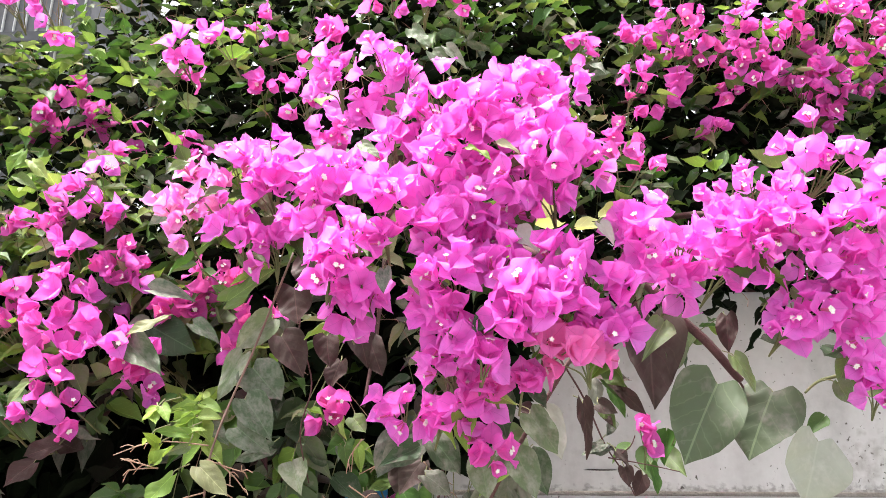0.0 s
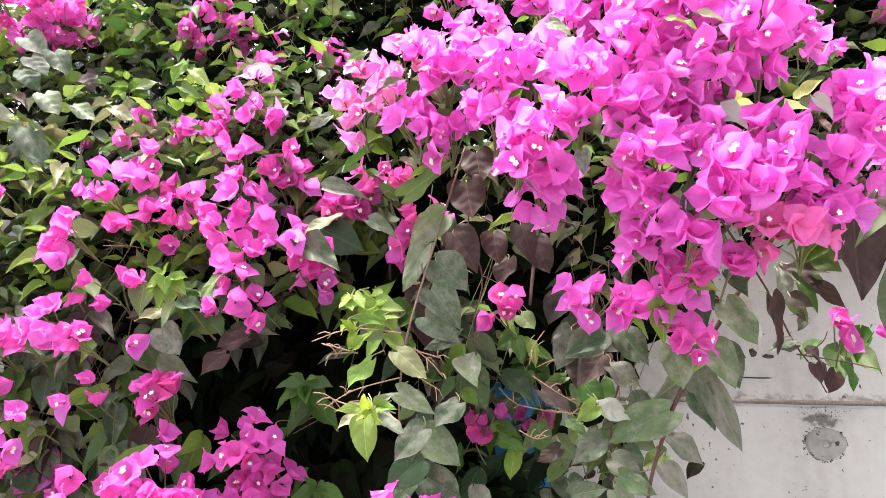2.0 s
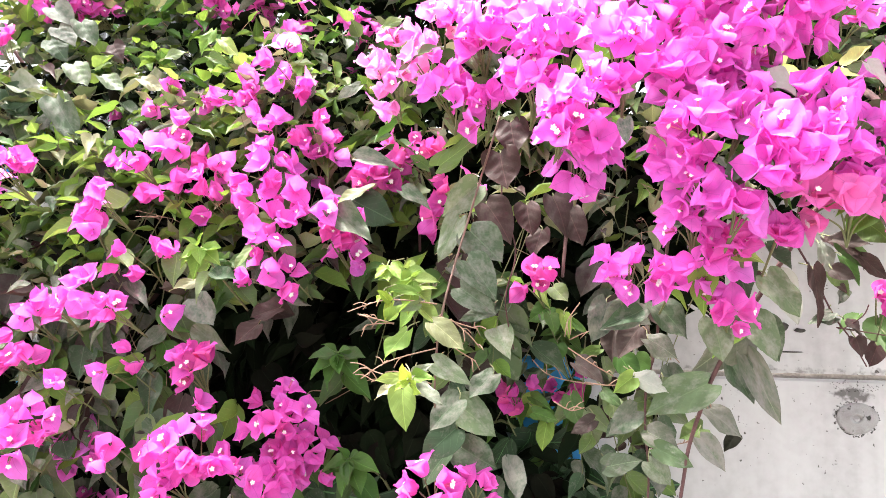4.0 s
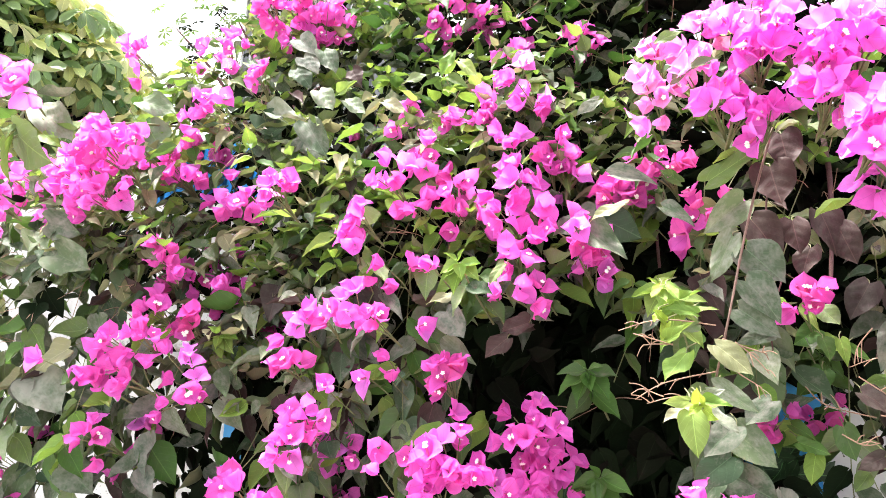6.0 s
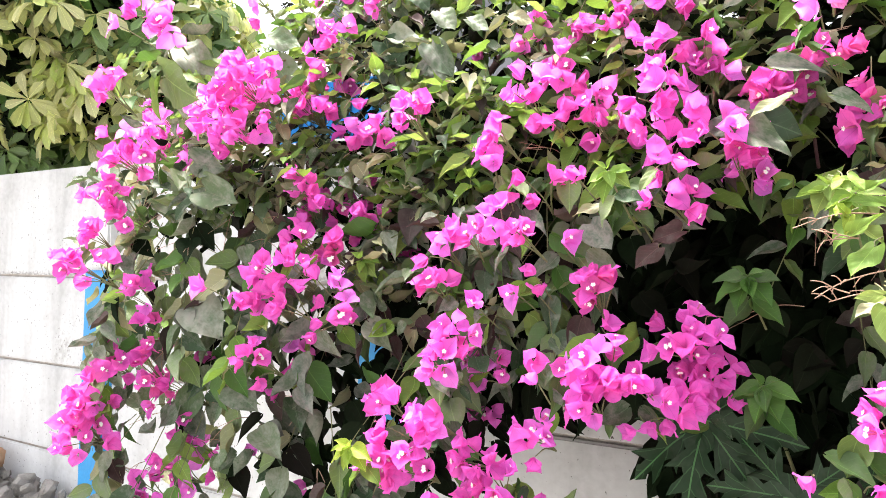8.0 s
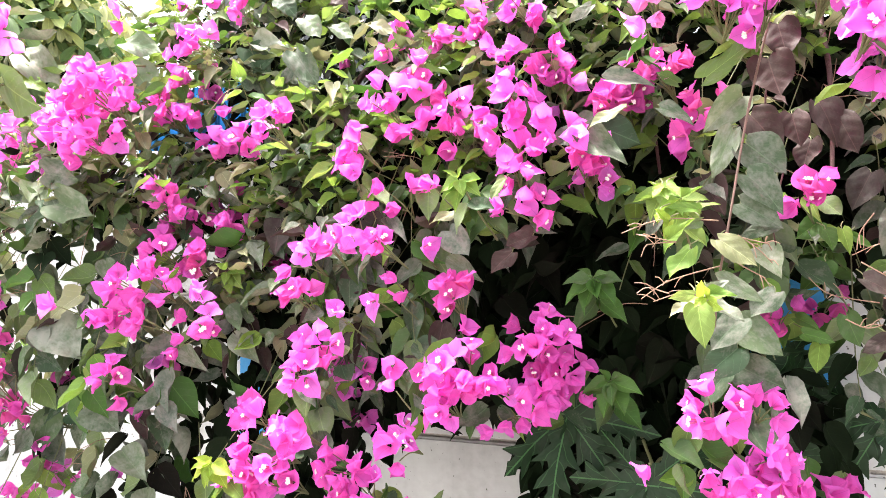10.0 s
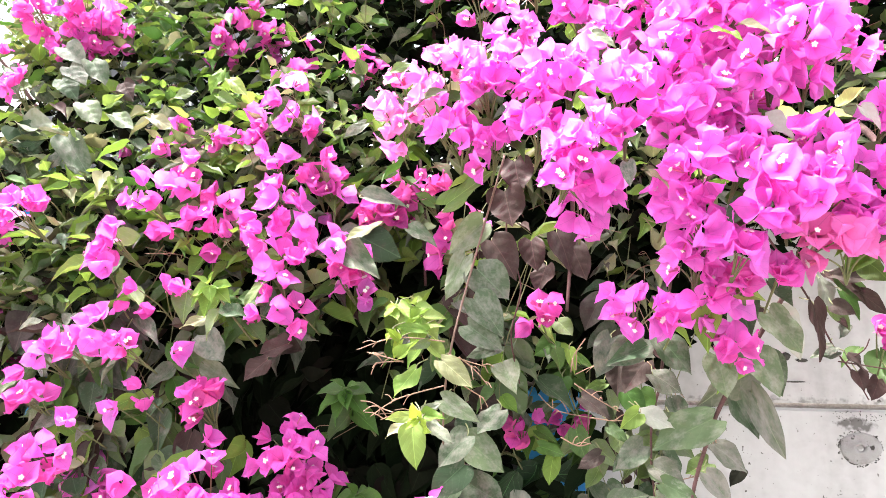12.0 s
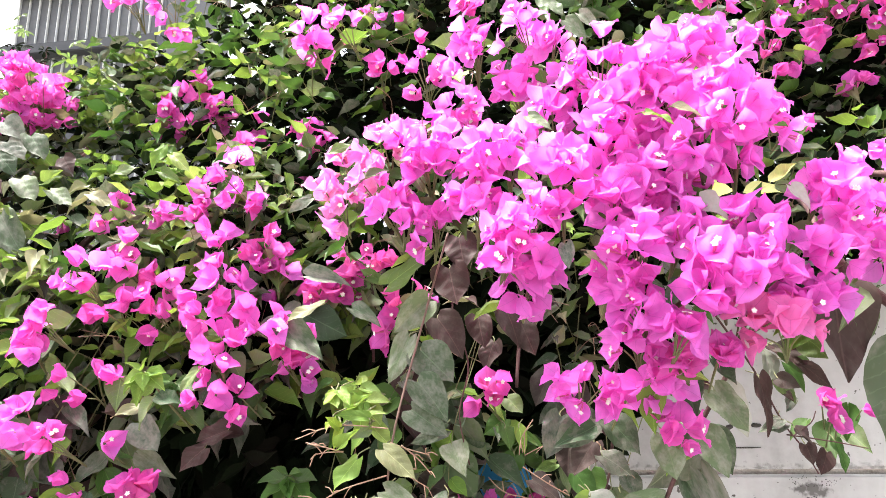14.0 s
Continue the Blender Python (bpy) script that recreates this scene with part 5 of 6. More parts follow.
laid(near_plant, [
    (-0.057, 1.086, 2.139, -0.023, 2.096, 0.6, "pale"), (-0.033, 1.086, 2.149, 0.002, 2.108, 0.4, "pale"), (-0.075, 1.056, 1.506, -0.120, 1.468, 0.7, "purple"), (-0.069, 1.006, 1.489, -0.107, 1.473, 0.4, "purple"),
    (-0.090, 1.026, 1.468, -0.097, 1.424, 0.85, "purple"), (-0.084, 0.986, 1.433, -0.062, 1.401, 0.8, "green"), (-0.141, 1.006, 1.425, -0.102, 1.406, 0.7, "purple"), (-0.047, 1.006, 1.497, -0.012, 1.460, 0.6, "purple"),
    (-0.053, 1.006, 1.453, -0.021, 1.431, 0.6, "grey"), (-0.107, 1.156, 1.575, -0.135, 1.522, 0.8, "purple"), (-0.178, 1.106, 1.504, -0.211, 1.483, 0.8, "green"), (-0.173, 1.106, 1.533, -0.153, 1.511, 0.9, "olive"),
    (-0.177, 1.056, 1.490, -0.166, 1.465, 0.8, "green"), (-0.157, 1.056, 1.490, -0.149, 1.459, 0.5, "lime"), (-0.146, 1.056, 1.482, -0.126, 1.465, 0.4, "green"), (-0.168, 1.156, 1.449, -0.181, 1.414, 0.9, "green"),
])
laid(near_plant, [
    (-0.209, 1.156, 1.367, -0.178, 1.356, 0.6, "green"), (-0.203, 1.106, 1.348, -0.166, 1.341, 0.6, "green"), (-0.183, 1.106, 1.333, -0.191, 1.296, 0.7, "lime"), (-0.149, 1.106, 1.373, -0.139, 1.332, 0.8, "green"),
    (-0.107, 0.986, 1.389, -0.084, 1.374, 0.6, "green"), (-0.118, 1.006, 1.351, -0.148, 1.335, 0.6, "purple"), (-0.075, 1.006, 1.352, -0.105, 1.334, 0.7, "dusty"), (-0.095, 1.006, 1.380, -0.091, 1.353, 0.9, "olive"),
    (-0.048, 1.006, 1.339, -0.037, 1.314, 0.9, "pale"), (-0.109, 1.036, 1.444, -0.137, 1.435, 0.5, "olive"), (0.190, 1.046, 1.497, 0.166, 1.488, 0.6, "dusty"), (0.190, 1.006, 1.585, 0.213, 1.567, 0.6, "purple"),
    (0.188, 1.026, 1.539, 0.197, 1.522, 0.5, "purple"), (0.202, 1.036, 1.570, 0.221, 1.535, 0.5, "green"), (0.206, 1.046, 1.486, 0.218, 1.463, 0.8, "purple"), (0.179, 1.026, 1.593, 0.193, 1.576, 0.7, "purple"),
])
laid(near_plant, [
    (0.203, 1.036, 1.525, 0.187, 1.505, 0.5, "dusty"),
])
laid(hedge_plant, [
    (-0.323, 0.781, 1.399, -0.318, 1.359, 0.75, "lime"), (-0.327, 0.786, 1.411, -0.350, 1.410, 0.5, "lime"), (-0.312, 0.786, 1.412, -0.283, 1.409, 0.45, "lime"), (-0.330, 0.791, 1.405, -0.353, 1.388, 0.5, "khaki"),
    (-0.312, 0.791, 1.405, -0.277, 1.385, 0.5, "pale"), (-0.316, 0.771, 1.413, -0.317, 1.429, 0.6, "yellow"), (-0.312, 0.771, 1.406, -0.297, 1.397, 0.6, "yellow"), (-0.316, 0.771, 1.409, -0.325, 1.402, 0.5, "yellow"),
    (-0.316, 0.796, 1.414, -0.292, 1.426, 0.4, "pale"), (-0.333, 0.836, 1.461, -0.357, 1.428, 0.75, "lime"), (-0.354, 0.836, 1.474, -0.323, 1.494, 0.4, "lime"), (-0.324, 0.846, 1.506, -0.356, 1.514, 0.45, "lime"),
    (-0.323, 0.846, 1.494, -0.345, 1.484, 0.4, "olive"), (-0.363, 0.846, 1.536, -0.372, 1.523, 0.6, "yellow"), (-0.357, 0.846, 1.538, -0.340, 1.523, 0.6, "lime"), (-0.367, 0.846, 1.532, -0.354, 1.515, 0.6, "lime"),
])
laid(hedge_plant, [
    (-0.342, 0.856, 1.522, -0.316, 1.531, 0.4, "lime"), (-0.328, 0.856, 1.509, -0.302, 1.515, 0.35, "lime"), (-0.358, 0.846, 1.496, -0.365, 1.508, 0.6, "yellow"), (-0.355, 0.846, 1.494, -0.360, 1.476, 0.5, "yellow"),
    (-0.365, 0.846, 1.506, -0.368, 1.493, 0.5, "yellow"), (-0.229, 0.986, 1.752, -0.220, 1.700, 0.95, "purple"), (-0.242, 0.976, 1.706, -0.231, 1.647, 0.95, "purple"), (-0.264, 1.006, 1.642, -0.222, 1.590, 0.8, "purple"),
    (-0.211, 1.066, 1.651, -0.204, 1.602, 0.8, "purple"), (-0.174, 1.106, 1.671, -0.146, 1.611, 0.75, "purple"), (-0.189, 1.066, 1.613, -0.204, 1.571, 0.8, "purple"), (-0.151, 1.106, 1.649, -0.130, 1.594, 0.8, "purple"),
    (-0.274, 0.986, 1.664, -0.321, 1.621, 0.7, "pale"), (-0.486, 1.086, 1.667, -0.413, 1.631, 0.85, "dusty"), (-0.483, 1.056, 1.663, -0.544, 1.626, 0.6, "dusty"), (-0.271, 0.906, 1.588, -0.229, 1.546, 0.9, "dusty"),
])
laid(hedge_plant, [
    (-0.286, 0.906, 1.604, -0.310, 1.546, 0.5, "pale"), (-0.272, 0.886, 1.548, -0.230, 1.506, 0.75, "dusty"), (-0.279, 0.886, 1.515, -0.236, 1.486, 0.7, "dusty"), (-0.242, 0.906, 1.491, -0.282, 1.476, 0.5, "dusty"),
    (-0.302, 0.836, 1.471, -0.262, 1.443, 0.55, "khaki"), (-0.304, 0.856, 1.425, -0.258, 1.405, 0.55, "pale"), (-0.244, 0.936, 1.410, -0.274, 1.380, 0.8, "dusty"), (-0.285, 0.926, 1.372, -0.236, 1.339, 0.8, "pale"),
    (-0.282, 0.906, 1.380, -0.319, 1.346, 0.8, "dusty"), (-0.287, 0.916, 1.344, -0.328, 1.307, 0.8, "dusty"), (-0.282, 0.936, 1.318, -0.233, 1.294, 0.9, "dusty"), (-0.301, 0.936, 1.310, -0.335, 1.276, 0.8, "dusty"),
    (-0.373, 0.956, 1.652, -0.329, 1.632, 0.5, "dusty"), (-0.358, 1.056, 1.709, -0.384, 1.727, 0.6, "green"), (-0.446, 0.976, 1.704, -0.379, 1.695, 0.35, "dusty"), (-0.424, 0.976, 1.662, -0.474, 1.643, 0.5, "khaki"),
])
laid(hedge_plant, [
    (-0.488, 1.006, 1.636, -0.420, 1.579, 0.5, "dusty"), (-0.564, 1.006, 1.493, -0.603, 1.477, 0.9, "purple"), (-0.596, 1.006, 1.469, -0.628, 1.440, 0.8, "purple"), (-0.697, 1.006, 1.505, -0.662, 1.464, 0.9, "dusty"),
    (-0.589, 0.956, 1.573, -0.610, 1.546, 0.6, "olive"), (-0.661, 0.956, 1.530, -0.704, 1.512, 0.4, "khaki"), (-1.160, 1.206, 2.092, -1.086, 2.041, 0.85, "dusty"), (-1.146, 1.206, 2.049, -1.075, 1.996, 0.85, "dusty"),
    (-1.095, 1.206, 2.057, -1.036, 1.979, 0.7, "dusty"), (-1.162, 1.206, 2.024, -1.089, 1.961, 0.8, "dusty"), (-1.214, 1.206, 2.012, -1.148, 1.957, 0.7, "dusty"), (-1.022, 1.206, 2.007, -0.977, 1.954, 0.9, "purple"),
    (-1.203, 1.206, 1.927, -1.111, 1.878, 0.5, "dusty"), (-1.267, 1.216, 1.906, -1.155, 1.856, 0.6, "dusty"), (-1.090, 1.156, 1.853, -1.018, 1.790, 0.6, "dusty"), (-1.244, 1.206, 1.850, -1.166, 1.795, 0.8, "dusty"),
])
laid(hedge_plant, [
    (-1.430, 1.056, 1.924, -1.308, 1.888, 0.5, "pale"), (-1.404, 1.056, 1.858, -1.314, 1.772, 0.8, "olive"), (-1.446, 0.746, 1.802, -1.503, 1.748, 0.55, "lime"), (-1.496, 0.766, 1.807, -1.519, 1.718, 0.5, "lime"),
    (-1.369, 0.746, 1.747, -1.374, 1.663, 0.42, "lime"), (-1.371, 0.756, 1.757, -1.271, 1.686, 0.85, "olive"), (-1.366, 0.766, 1.763, -1.372, 1.813, 0.6, "pale"), (-1.350, 0.776, 1.806, -1.239, 1.740, 0.55, "pale"),
    (-1.355, 0.766, 1.774, -1.257, 1.730, 0.45, "lime"), (-1.405, 0.746, 1.776, -1.425, 1.747, 0.6, "olive"), (-1.393, 0.746, 1.777, -1.396, 1.740, 0.6, "lime"), (-1.375, 0.746, 1.771, -1.366, 1.741, 0.7, "olive"),
    (-1.391, 0.786, 1.815, -1.308, 1.780, 0.5, "olive"), (-1.468, 0.906, 1.562, -1.542, 1.516, 0.6, "dusty"), (-1.432, 0.906, 1.578, -1.295, 1.535, 0.6, "pale"), (-1.470, 0.906, 1.636, -1.345, 1.611, 0.6, "dusty"),
])
laid(hedge_plant, [
    (-1.459, 0.906, 1.351, -1.349, 1.305, 0.9, "pale"), (-1.628, 0.906, 1.482, -1.643, 1.422, 0.9, "dusty"), (-1.718, 0.886, 1.348, -1.752, 1.287, 0.7, "dusty"), (-1.710, 0.886, 1.289, -1.740, 1.229, 0.8, "dusty"),
    (-1.704, 0.886, 1.237, -1.708, 1.180, 0.9, "dusty"), (-1.623, 0.886, 1.114, -1.657, 1.073, 0.9, "dusty"), (-1.345, 0.906, 1.211, -1.266, 1.173, 0.9, "dusty"), (-1.490, 0.906, 1.162, -1.545, 1.103, 0.8, "dusty"),
    (-1.377, 0.906, 1.409, -1.463, 1.362, 0.6, "khaki"), (-1.668, 0.906, 1.174, -1.673, 1.118, 0.9, "dusty"), (-1.160, 1.126, 1.900, -1.053, 1.864, 0.4, "pale"), (-1.178, 1.126, 1.895, -1.119, 1.838, 0.7, "dusty"),
    (-1.124, 1.126, 1.870, -1.161, 1.840, 0.5, "dusty"), (-1.171, 1.126, 1.840, -1.119, 1.785, 0.8, "dusty"), (-1.051, 1.106, 1.865, -0.995, 1.790, 0.6, "dusty"), (-1.059, 1.106, 1.834, -1.086, 1.799, 0.6, "dusty"),
])
laid(hedge_plant, [
    (-1.064, 1.156, 1.949, -1.016, 1.904, 0.7, "pale"), (-1.015, 1.156, 1.940, -0.962, 1.952, 0.5, "lime"), (-1.001, 1.156, 1.923, -0.940, 1.891, 0.5, "pale"), (-1.240, 1.156, 2.031, -1.188, 1.989, 0.6, "dusty"),
    (-1.236, 1.156, 1.995, -1.170, 1.943, 0.6, "dusty"), (-0.495, 1.126, 1.870, -0.529, 1.844, 0.5, "pale"), (-0.563, 1.106, 1.863, -0.575, 1.828, 0.7, "pale"), (-0.755, 1.106, 1.973, -0.769, 1.925, 0.5, "lime"),
    (-0.738, 1.106, 1.956, -0.695, 1.920, 0.4, "lime"), (-0.757, 1.106, 1.926, -0.715, 1.906, 0.4, "olive"), (-0.844, 1.106, 1.927, -0.791, 1.937, 0.4, "olive"), (-0.678, 1.106, 1.814, -0.708, 1.791, 0.5, "khaki"),
    (-0.885, 1.106, 1.893, -0.828, 1.867, 0.4, "khaki"),
])

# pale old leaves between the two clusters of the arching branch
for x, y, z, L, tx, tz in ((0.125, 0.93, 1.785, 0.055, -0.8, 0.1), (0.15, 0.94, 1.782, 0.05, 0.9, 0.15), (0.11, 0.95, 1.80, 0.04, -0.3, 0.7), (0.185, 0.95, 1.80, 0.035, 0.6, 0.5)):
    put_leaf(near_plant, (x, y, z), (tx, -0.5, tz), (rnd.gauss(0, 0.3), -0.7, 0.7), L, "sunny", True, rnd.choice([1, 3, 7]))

# woody stems from the ground behind the wall, over its top and into the crowns
for plant, paths in (
    (hedge_plant, [[(-0.9, 2.0, 0), (-0.95, 1.95, 1.2), (-0.95, 1.75, 2.0), (-1.0, 1.4, 1.95), (-1.05, 1.2, 1.7), (-1.1, 1.12, 1.4)], [(-0.9, 2.0, 0), (-0.7, 1.95, 1.3), (-0.55, 1.7, 2.05), (-0.45, 1.35, 1.9), (-0.4, 1.2, 1.6)],
                   [(-0.95, 1.95, 1.3), (-1.3, 1.8, 1.95), (-1.45, 1.4, 1.9), (-1.5, 1.15, 1.7), (-1.55, 1.1, 1.3)], [(-0.55, 1.7, 2.05), (-0.2, 1.5, 2.1), (-0.15, 1.25, 1.8), (-0.16, 1.12, 1.55)]]),
    (near_plant, [[(0.4, 2.0, 0), (0.4, 1.95, 1.3), (0.3, 1.7, 2.0), (0.15, 1.3, 1.95), (0.08, 1.12, 1.78), (0.0, 0.98, 1.70)], [(0.15, 1.3, 1.95), (-0.02, 1.05, 1.93), (-0.12, 0.98, 1.9)], [(0.3, 1.7, 2.0), (0.45, 1.25, 1.9), (0.5, 1.0, 1.76), (0.53, 0.92, 1.66)], [(0.4, 1.5, 1.97), (0.3, 1.15, 1.82), (0.25, 1.0, 1.75)]]),
    (hedge_plant, [[(-0.8, 1.9, 1.6), (-0.75 + 0.3 * k, 2.1 + 0.1 * k, 2.2), (-0.9 + 0.45 * k, 2.2, 2.95)] for k in range(3)] + [[(-0.7, 1.85, 1.9), (-0.9 + 0.4 * k, 1.7, 2.2), (-1.0 + 0.5 * k, 1.55, 2.5)] for k in range(3)]),
    (far_plant, [[(1.05, 2.0, 1.5), (0.7 + 0.3 * k, 2.2, 2.3), (0.5 + 0.5 * k, 2.3, 3.0)] for k in range(3)]),
    (far_plant, [[(1.1, 2.1, 0), (1.05, 2.0, 1.3), (0.9, 1.8, 2.1), (0.75, 1.55, 2.3), (0.6, 1.45, 2.2)], [(0.9, 1.8, 2.1), (0.6, 1.7, 2.35), (0.35, 1.5, 2.25)], [(1.05, 2.0, 1.3), (1.2, 1.8, 2.2), (1.1, 1.55, 2.4)]]),
):
    for i, p in enumerate(paths):
        part("branch", stem_mesh([[[at_home(plant, q) for q in p], 0.017 if i == 0 else 0.008, 0.0025]]), BARK, plant)

# the thin stems of the leafy shoots, and bare tan twigs that run between them
for plant, lo, hi, count in ((hedge_plant, -1.7, 0.25, 190), (far_plant, 0.25, 1.2, 50), (near_plant, 0, 0, 0)):
    lines = []
    for _ in range(count):
        x = rnd.uniform(lo, hi)
        z = rnd.uniform(bottom(x) + 0.05, min(top(x), 2.6))
        a = Vector((x, surface(x, z) + 0.08, z))
        way = Vector((rnd.gauss(0, 0.7), -0.9, rnd.gauss(-0.1, 0.6))).normalized() * rnd.uniform(0.06, 0.13)
        b, c = a + way * 0.5 + Vector((0, 0, rnd.uniform(0, 0.02))), a + way + Vector((rnd.gauss(0, 0.015), 0, -0.01))
        lines.append([[at_home(plant, p) for p in (a, b, c)], 0.0008, 0.0005])
        d = b + (c - b) * rnd.uniform(0.1, 0.6) + Vector((rnd.gauss(0, 0.02), -0.02, rnd.gauss(0, 0.02)))
        lines.append([[at_home(plant, p) for p in (b, (b + d) / 2, d)], 0.0006, 0.0004])
    for name, material, those in (("twig", TWIG, lines), ("shoot_stem", GREEN_STEM, twig_lines.get(plant.name, []))):
        if those:
            tagged(part(name, stem_mesh(those), material, plant), kind="stuff")

for (owner, kind), (pts, faces, uvs) in stuff.items():
    me = mesh_of("foliage", np.concatenate(pts), np.concatenate(faces).tolist(), np.concatenate(uvs), [LEAF[kind]])
    ob = new("foliage", me)
    ob.parent = bpy.data.objects[owner]
    tagged(ob, kind="stuff")
stuff.clear()

# ---- papaya plant at the foot of the wall ----
papaya = thing("papaya_plant", "young papaya plant with lobed dark green leaves by the wall", "papaya", (-0.42, 1.40, 0))


def papaya_leaf(R, seed):
    """A hand-shaped leaf: seven fingers round one middle, each cut into forward-swept side lobes."""
    r = random.Random(seed)
    verts, faces, uvs = [], [], []
    for k in range(7):
        a = -2.4 + k * 0.8 + r.uniform(-0.08, 0.08)
        L = R * (1.0 - 0.25 * abs(k - 3) / 3) * r.uniform(0.9, 1.06)
        sag = r.uniform(0.15, 0.32)
        prof = [(0.0, 0.05), (0.12, 0.15), (0.24, 0.19), (0.32, 0.12), (0.40, 0.26), (0.47, 0.33), (0.51, 0.13), (0.58, 0.10), (0.65, 0.21), (0.72, 0.24), (0.76, 0.08), (0.83, 0.07), (0.88, 0.10), (1.0, 0.0)]
        base = len(verts)
        for i, (v, w) in enumerate(prof):
            for s in (-2, -1, 0, 1, 2):
                half = abs(s) / 2
                x, y = math.copysign(half * w * L * 0.9, s) if s else 0.0, (v + half * (0.12 if w > 0.18 and v > 0.3 else 0.02) * r.uniform(0.7, 1.2)) * L
                z = -sag * v * v * L + 0.10 * half * w * L + 0.012 * L * math.sin(9 * v + k + s)
                verts.append((x * math.cos(a) + y * math.sin(a), y * math.cos(a) - x * math.sin(a), z + 0.0015 * (k % 2)))
                uvs.append((0.5 + s * w / 2, v))
        for i in range(len(prof) - 1):
            for s in range(4):
                q = base + i * 5 + s
                faces.append((q, q + 1, q + 6, q + 5))
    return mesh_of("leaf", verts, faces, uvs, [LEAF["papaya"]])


trunk_line = [(0, 0, 0), (0.0, 0.0, 0.4), (0.02, -0.02, 0.8), (0.03, -0.03, 0.98)]
part("trunk", stem_mesh([[trunk_line, 0.022, 0.014]]), GREEN_STEM, papaya)
for i, (x, y, z, R, n) in enumerate([(-0.433, 1.20, 1.088, 0.16, (0, -0.65, 0.76)), (-0.581, 1.28, 1.178, 0.18, (-0.1, -0.95, 0.25)), (-0.065, 1.40, 1.18, 0.145, (0.1, -0.9, 0.4)), (-0.22, 1.40, 1.262, 0.14, (0.1, -0.95, 0.25)), (-0.24, 1.45, 1.06, 0.12, (0.1, -0.8, 0.5)), (-0.3, 1.35, 0.92, 0.15, (0.1, -0.7, 0.7)), (-0.5, 1.5, 1.2, 0.13, (0, -0.9, 0.4))]):
    c = Vector((x + 0.42, y - 1.40, z))
    ob = part("leaf", papaya_leaf(R, i), None, papaya)
    ob.matrix_basis = Matrix.Translation(c) @ turn((c.x * 0.6, -0.35, -0.75), n).to_4x4()
    part("leaf_stalk", stem_mesh([[[(0.03, -0.03, 0.9 + 0.01 * i), ((c.x + 0.03) / 2, (c.y - 0.03) / 2, c.z + 0.02), tuple(c)], 0.004, 0.0025]]), GREEN_STEM, papaya)

# ---- behind the wall ----
def leafy_tree(label, foot, trunk_points, centre, reach, whorls, size, kinds, seed, droop=0.5, skip=None):
    """A tree: tapered trunk, limbs, and whorls of long leaves set through an uneven crown."""
    r = random.Random(seed)
    tree = thing("tree", label, "tree", foot)
    foot = Vector(foot)
    part("trunk", stem_mesh([[[Vector(p) - foot for p in trunk_points], 0.09, 0.03]]), BARK, tree)
    c = Vector(centre)
    for k in range(14):
        d = Vector([r.gauss(0, 1) for _ in range(3)]).normalized()
        end = c + Vector([d[i] * reach[i] * 0.8 for i in range(3)])
        start = Vector(trunk_points[-1]).lerp(Vector(trunk_points[-2]), r.random())
        part("limb", stem_mesh([[[start - foot, (start + end) / 2 - foot + Vector((0, 0, 0.08)), end - foot], 0.025, 0.006]]), BARK, tree)
    bags = {}
    shape = blade(1.0, 0.38, 50, rows=9, cols=2, low=1.3, point=0.30, heart=0, curl=0.25, fold=0.15)
    done = 0
    while done < whorls:
        d = Vector([r.gauss(0, 1) for _ in range(3)]).normalized() * r.uniform(0.55, 1.0)
        p = c + Vector([d[i] * reach[i] for i in range(3)])
        done += 1
        if noise.noise(p * 3.1) < (-0.4 if d.length > 0.8 else -0.7) or (skip and skip(p)):
            continue
        axis = (Vector((d.x * 0.5, d.y * 0.8 - 0.4, d.z * 0.5 + 0.7)) + Vector([r.gauss(0, 0.35) for _ in range(3)])).normalized()
        x = axis.orthogonal().normalized()
        y = axis.cross(x)
        # inner whorls mostly near-black: the crown's inner shade is put into colour
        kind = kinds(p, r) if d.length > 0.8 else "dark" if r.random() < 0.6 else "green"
        pts, faces, uvs = bags.setdefault(kind, ([], [], []))
        n = r.randint(6, 9)
        for k in range(n):
            a = 6.283 * k / n + r.uniform(-0.2, 0.2)
            out = x * math.cos(a) + y * math.sin(a)
            m = turn(out + axis * 0.25 + Vector((0, 0, -droop * r.uniform(0.4, 1.3))), axis)
            base = sum(len(q) for q in pts)
            pts.append(shape[0] * size * r.uniform(0.75, 1.2) @ np.array(m).T + np.array(p - foot))
            faces.append(np.array(shape[1]) + base)
            uvs.append(shape[2])
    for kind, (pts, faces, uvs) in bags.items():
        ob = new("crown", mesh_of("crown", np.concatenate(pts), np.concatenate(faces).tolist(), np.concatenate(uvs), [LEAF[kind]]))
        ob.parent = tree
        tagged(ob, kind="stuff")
    return tree


# sunlit upper left of the crown is painted by the paler leaf colour
leafy_tree("dense green tree with whorled leaves leaning over the white wall", (-4.2, 2.7, 0), [(-4.2, 2.7, 0), (-4.15, 2.7, 1.0), (-4.1, 2.6, 2.0), (-4.05, 2.5, 3.0)], (-4.2, 2.05, 2.58), (1.2, 1.25, 0.82), 4800, 0.115,
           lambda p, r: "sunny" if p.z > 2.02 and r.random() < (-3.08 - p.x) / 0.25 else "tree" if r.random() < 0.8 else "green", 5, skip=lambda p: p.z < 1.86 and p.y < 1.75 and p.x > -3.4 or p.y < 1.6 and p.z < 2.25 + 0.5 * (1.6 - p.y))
leafy_tree("thin tree with sparse small leaves against the bright sky", (-4.6, 5.2, 0), [(-4.6, 5.2, 0), (-4.6, 5.2, 1.5), (-4.5, 5.2, 3.0), (-4.4, 5.2, 3.8)], (-4.3, 5.0, 3.7), (1.5, 0.8, 1.3), 260, 0.07, lambda p, r: "tree" if r.random() < 0.6 else "olive", 9, 0.2)

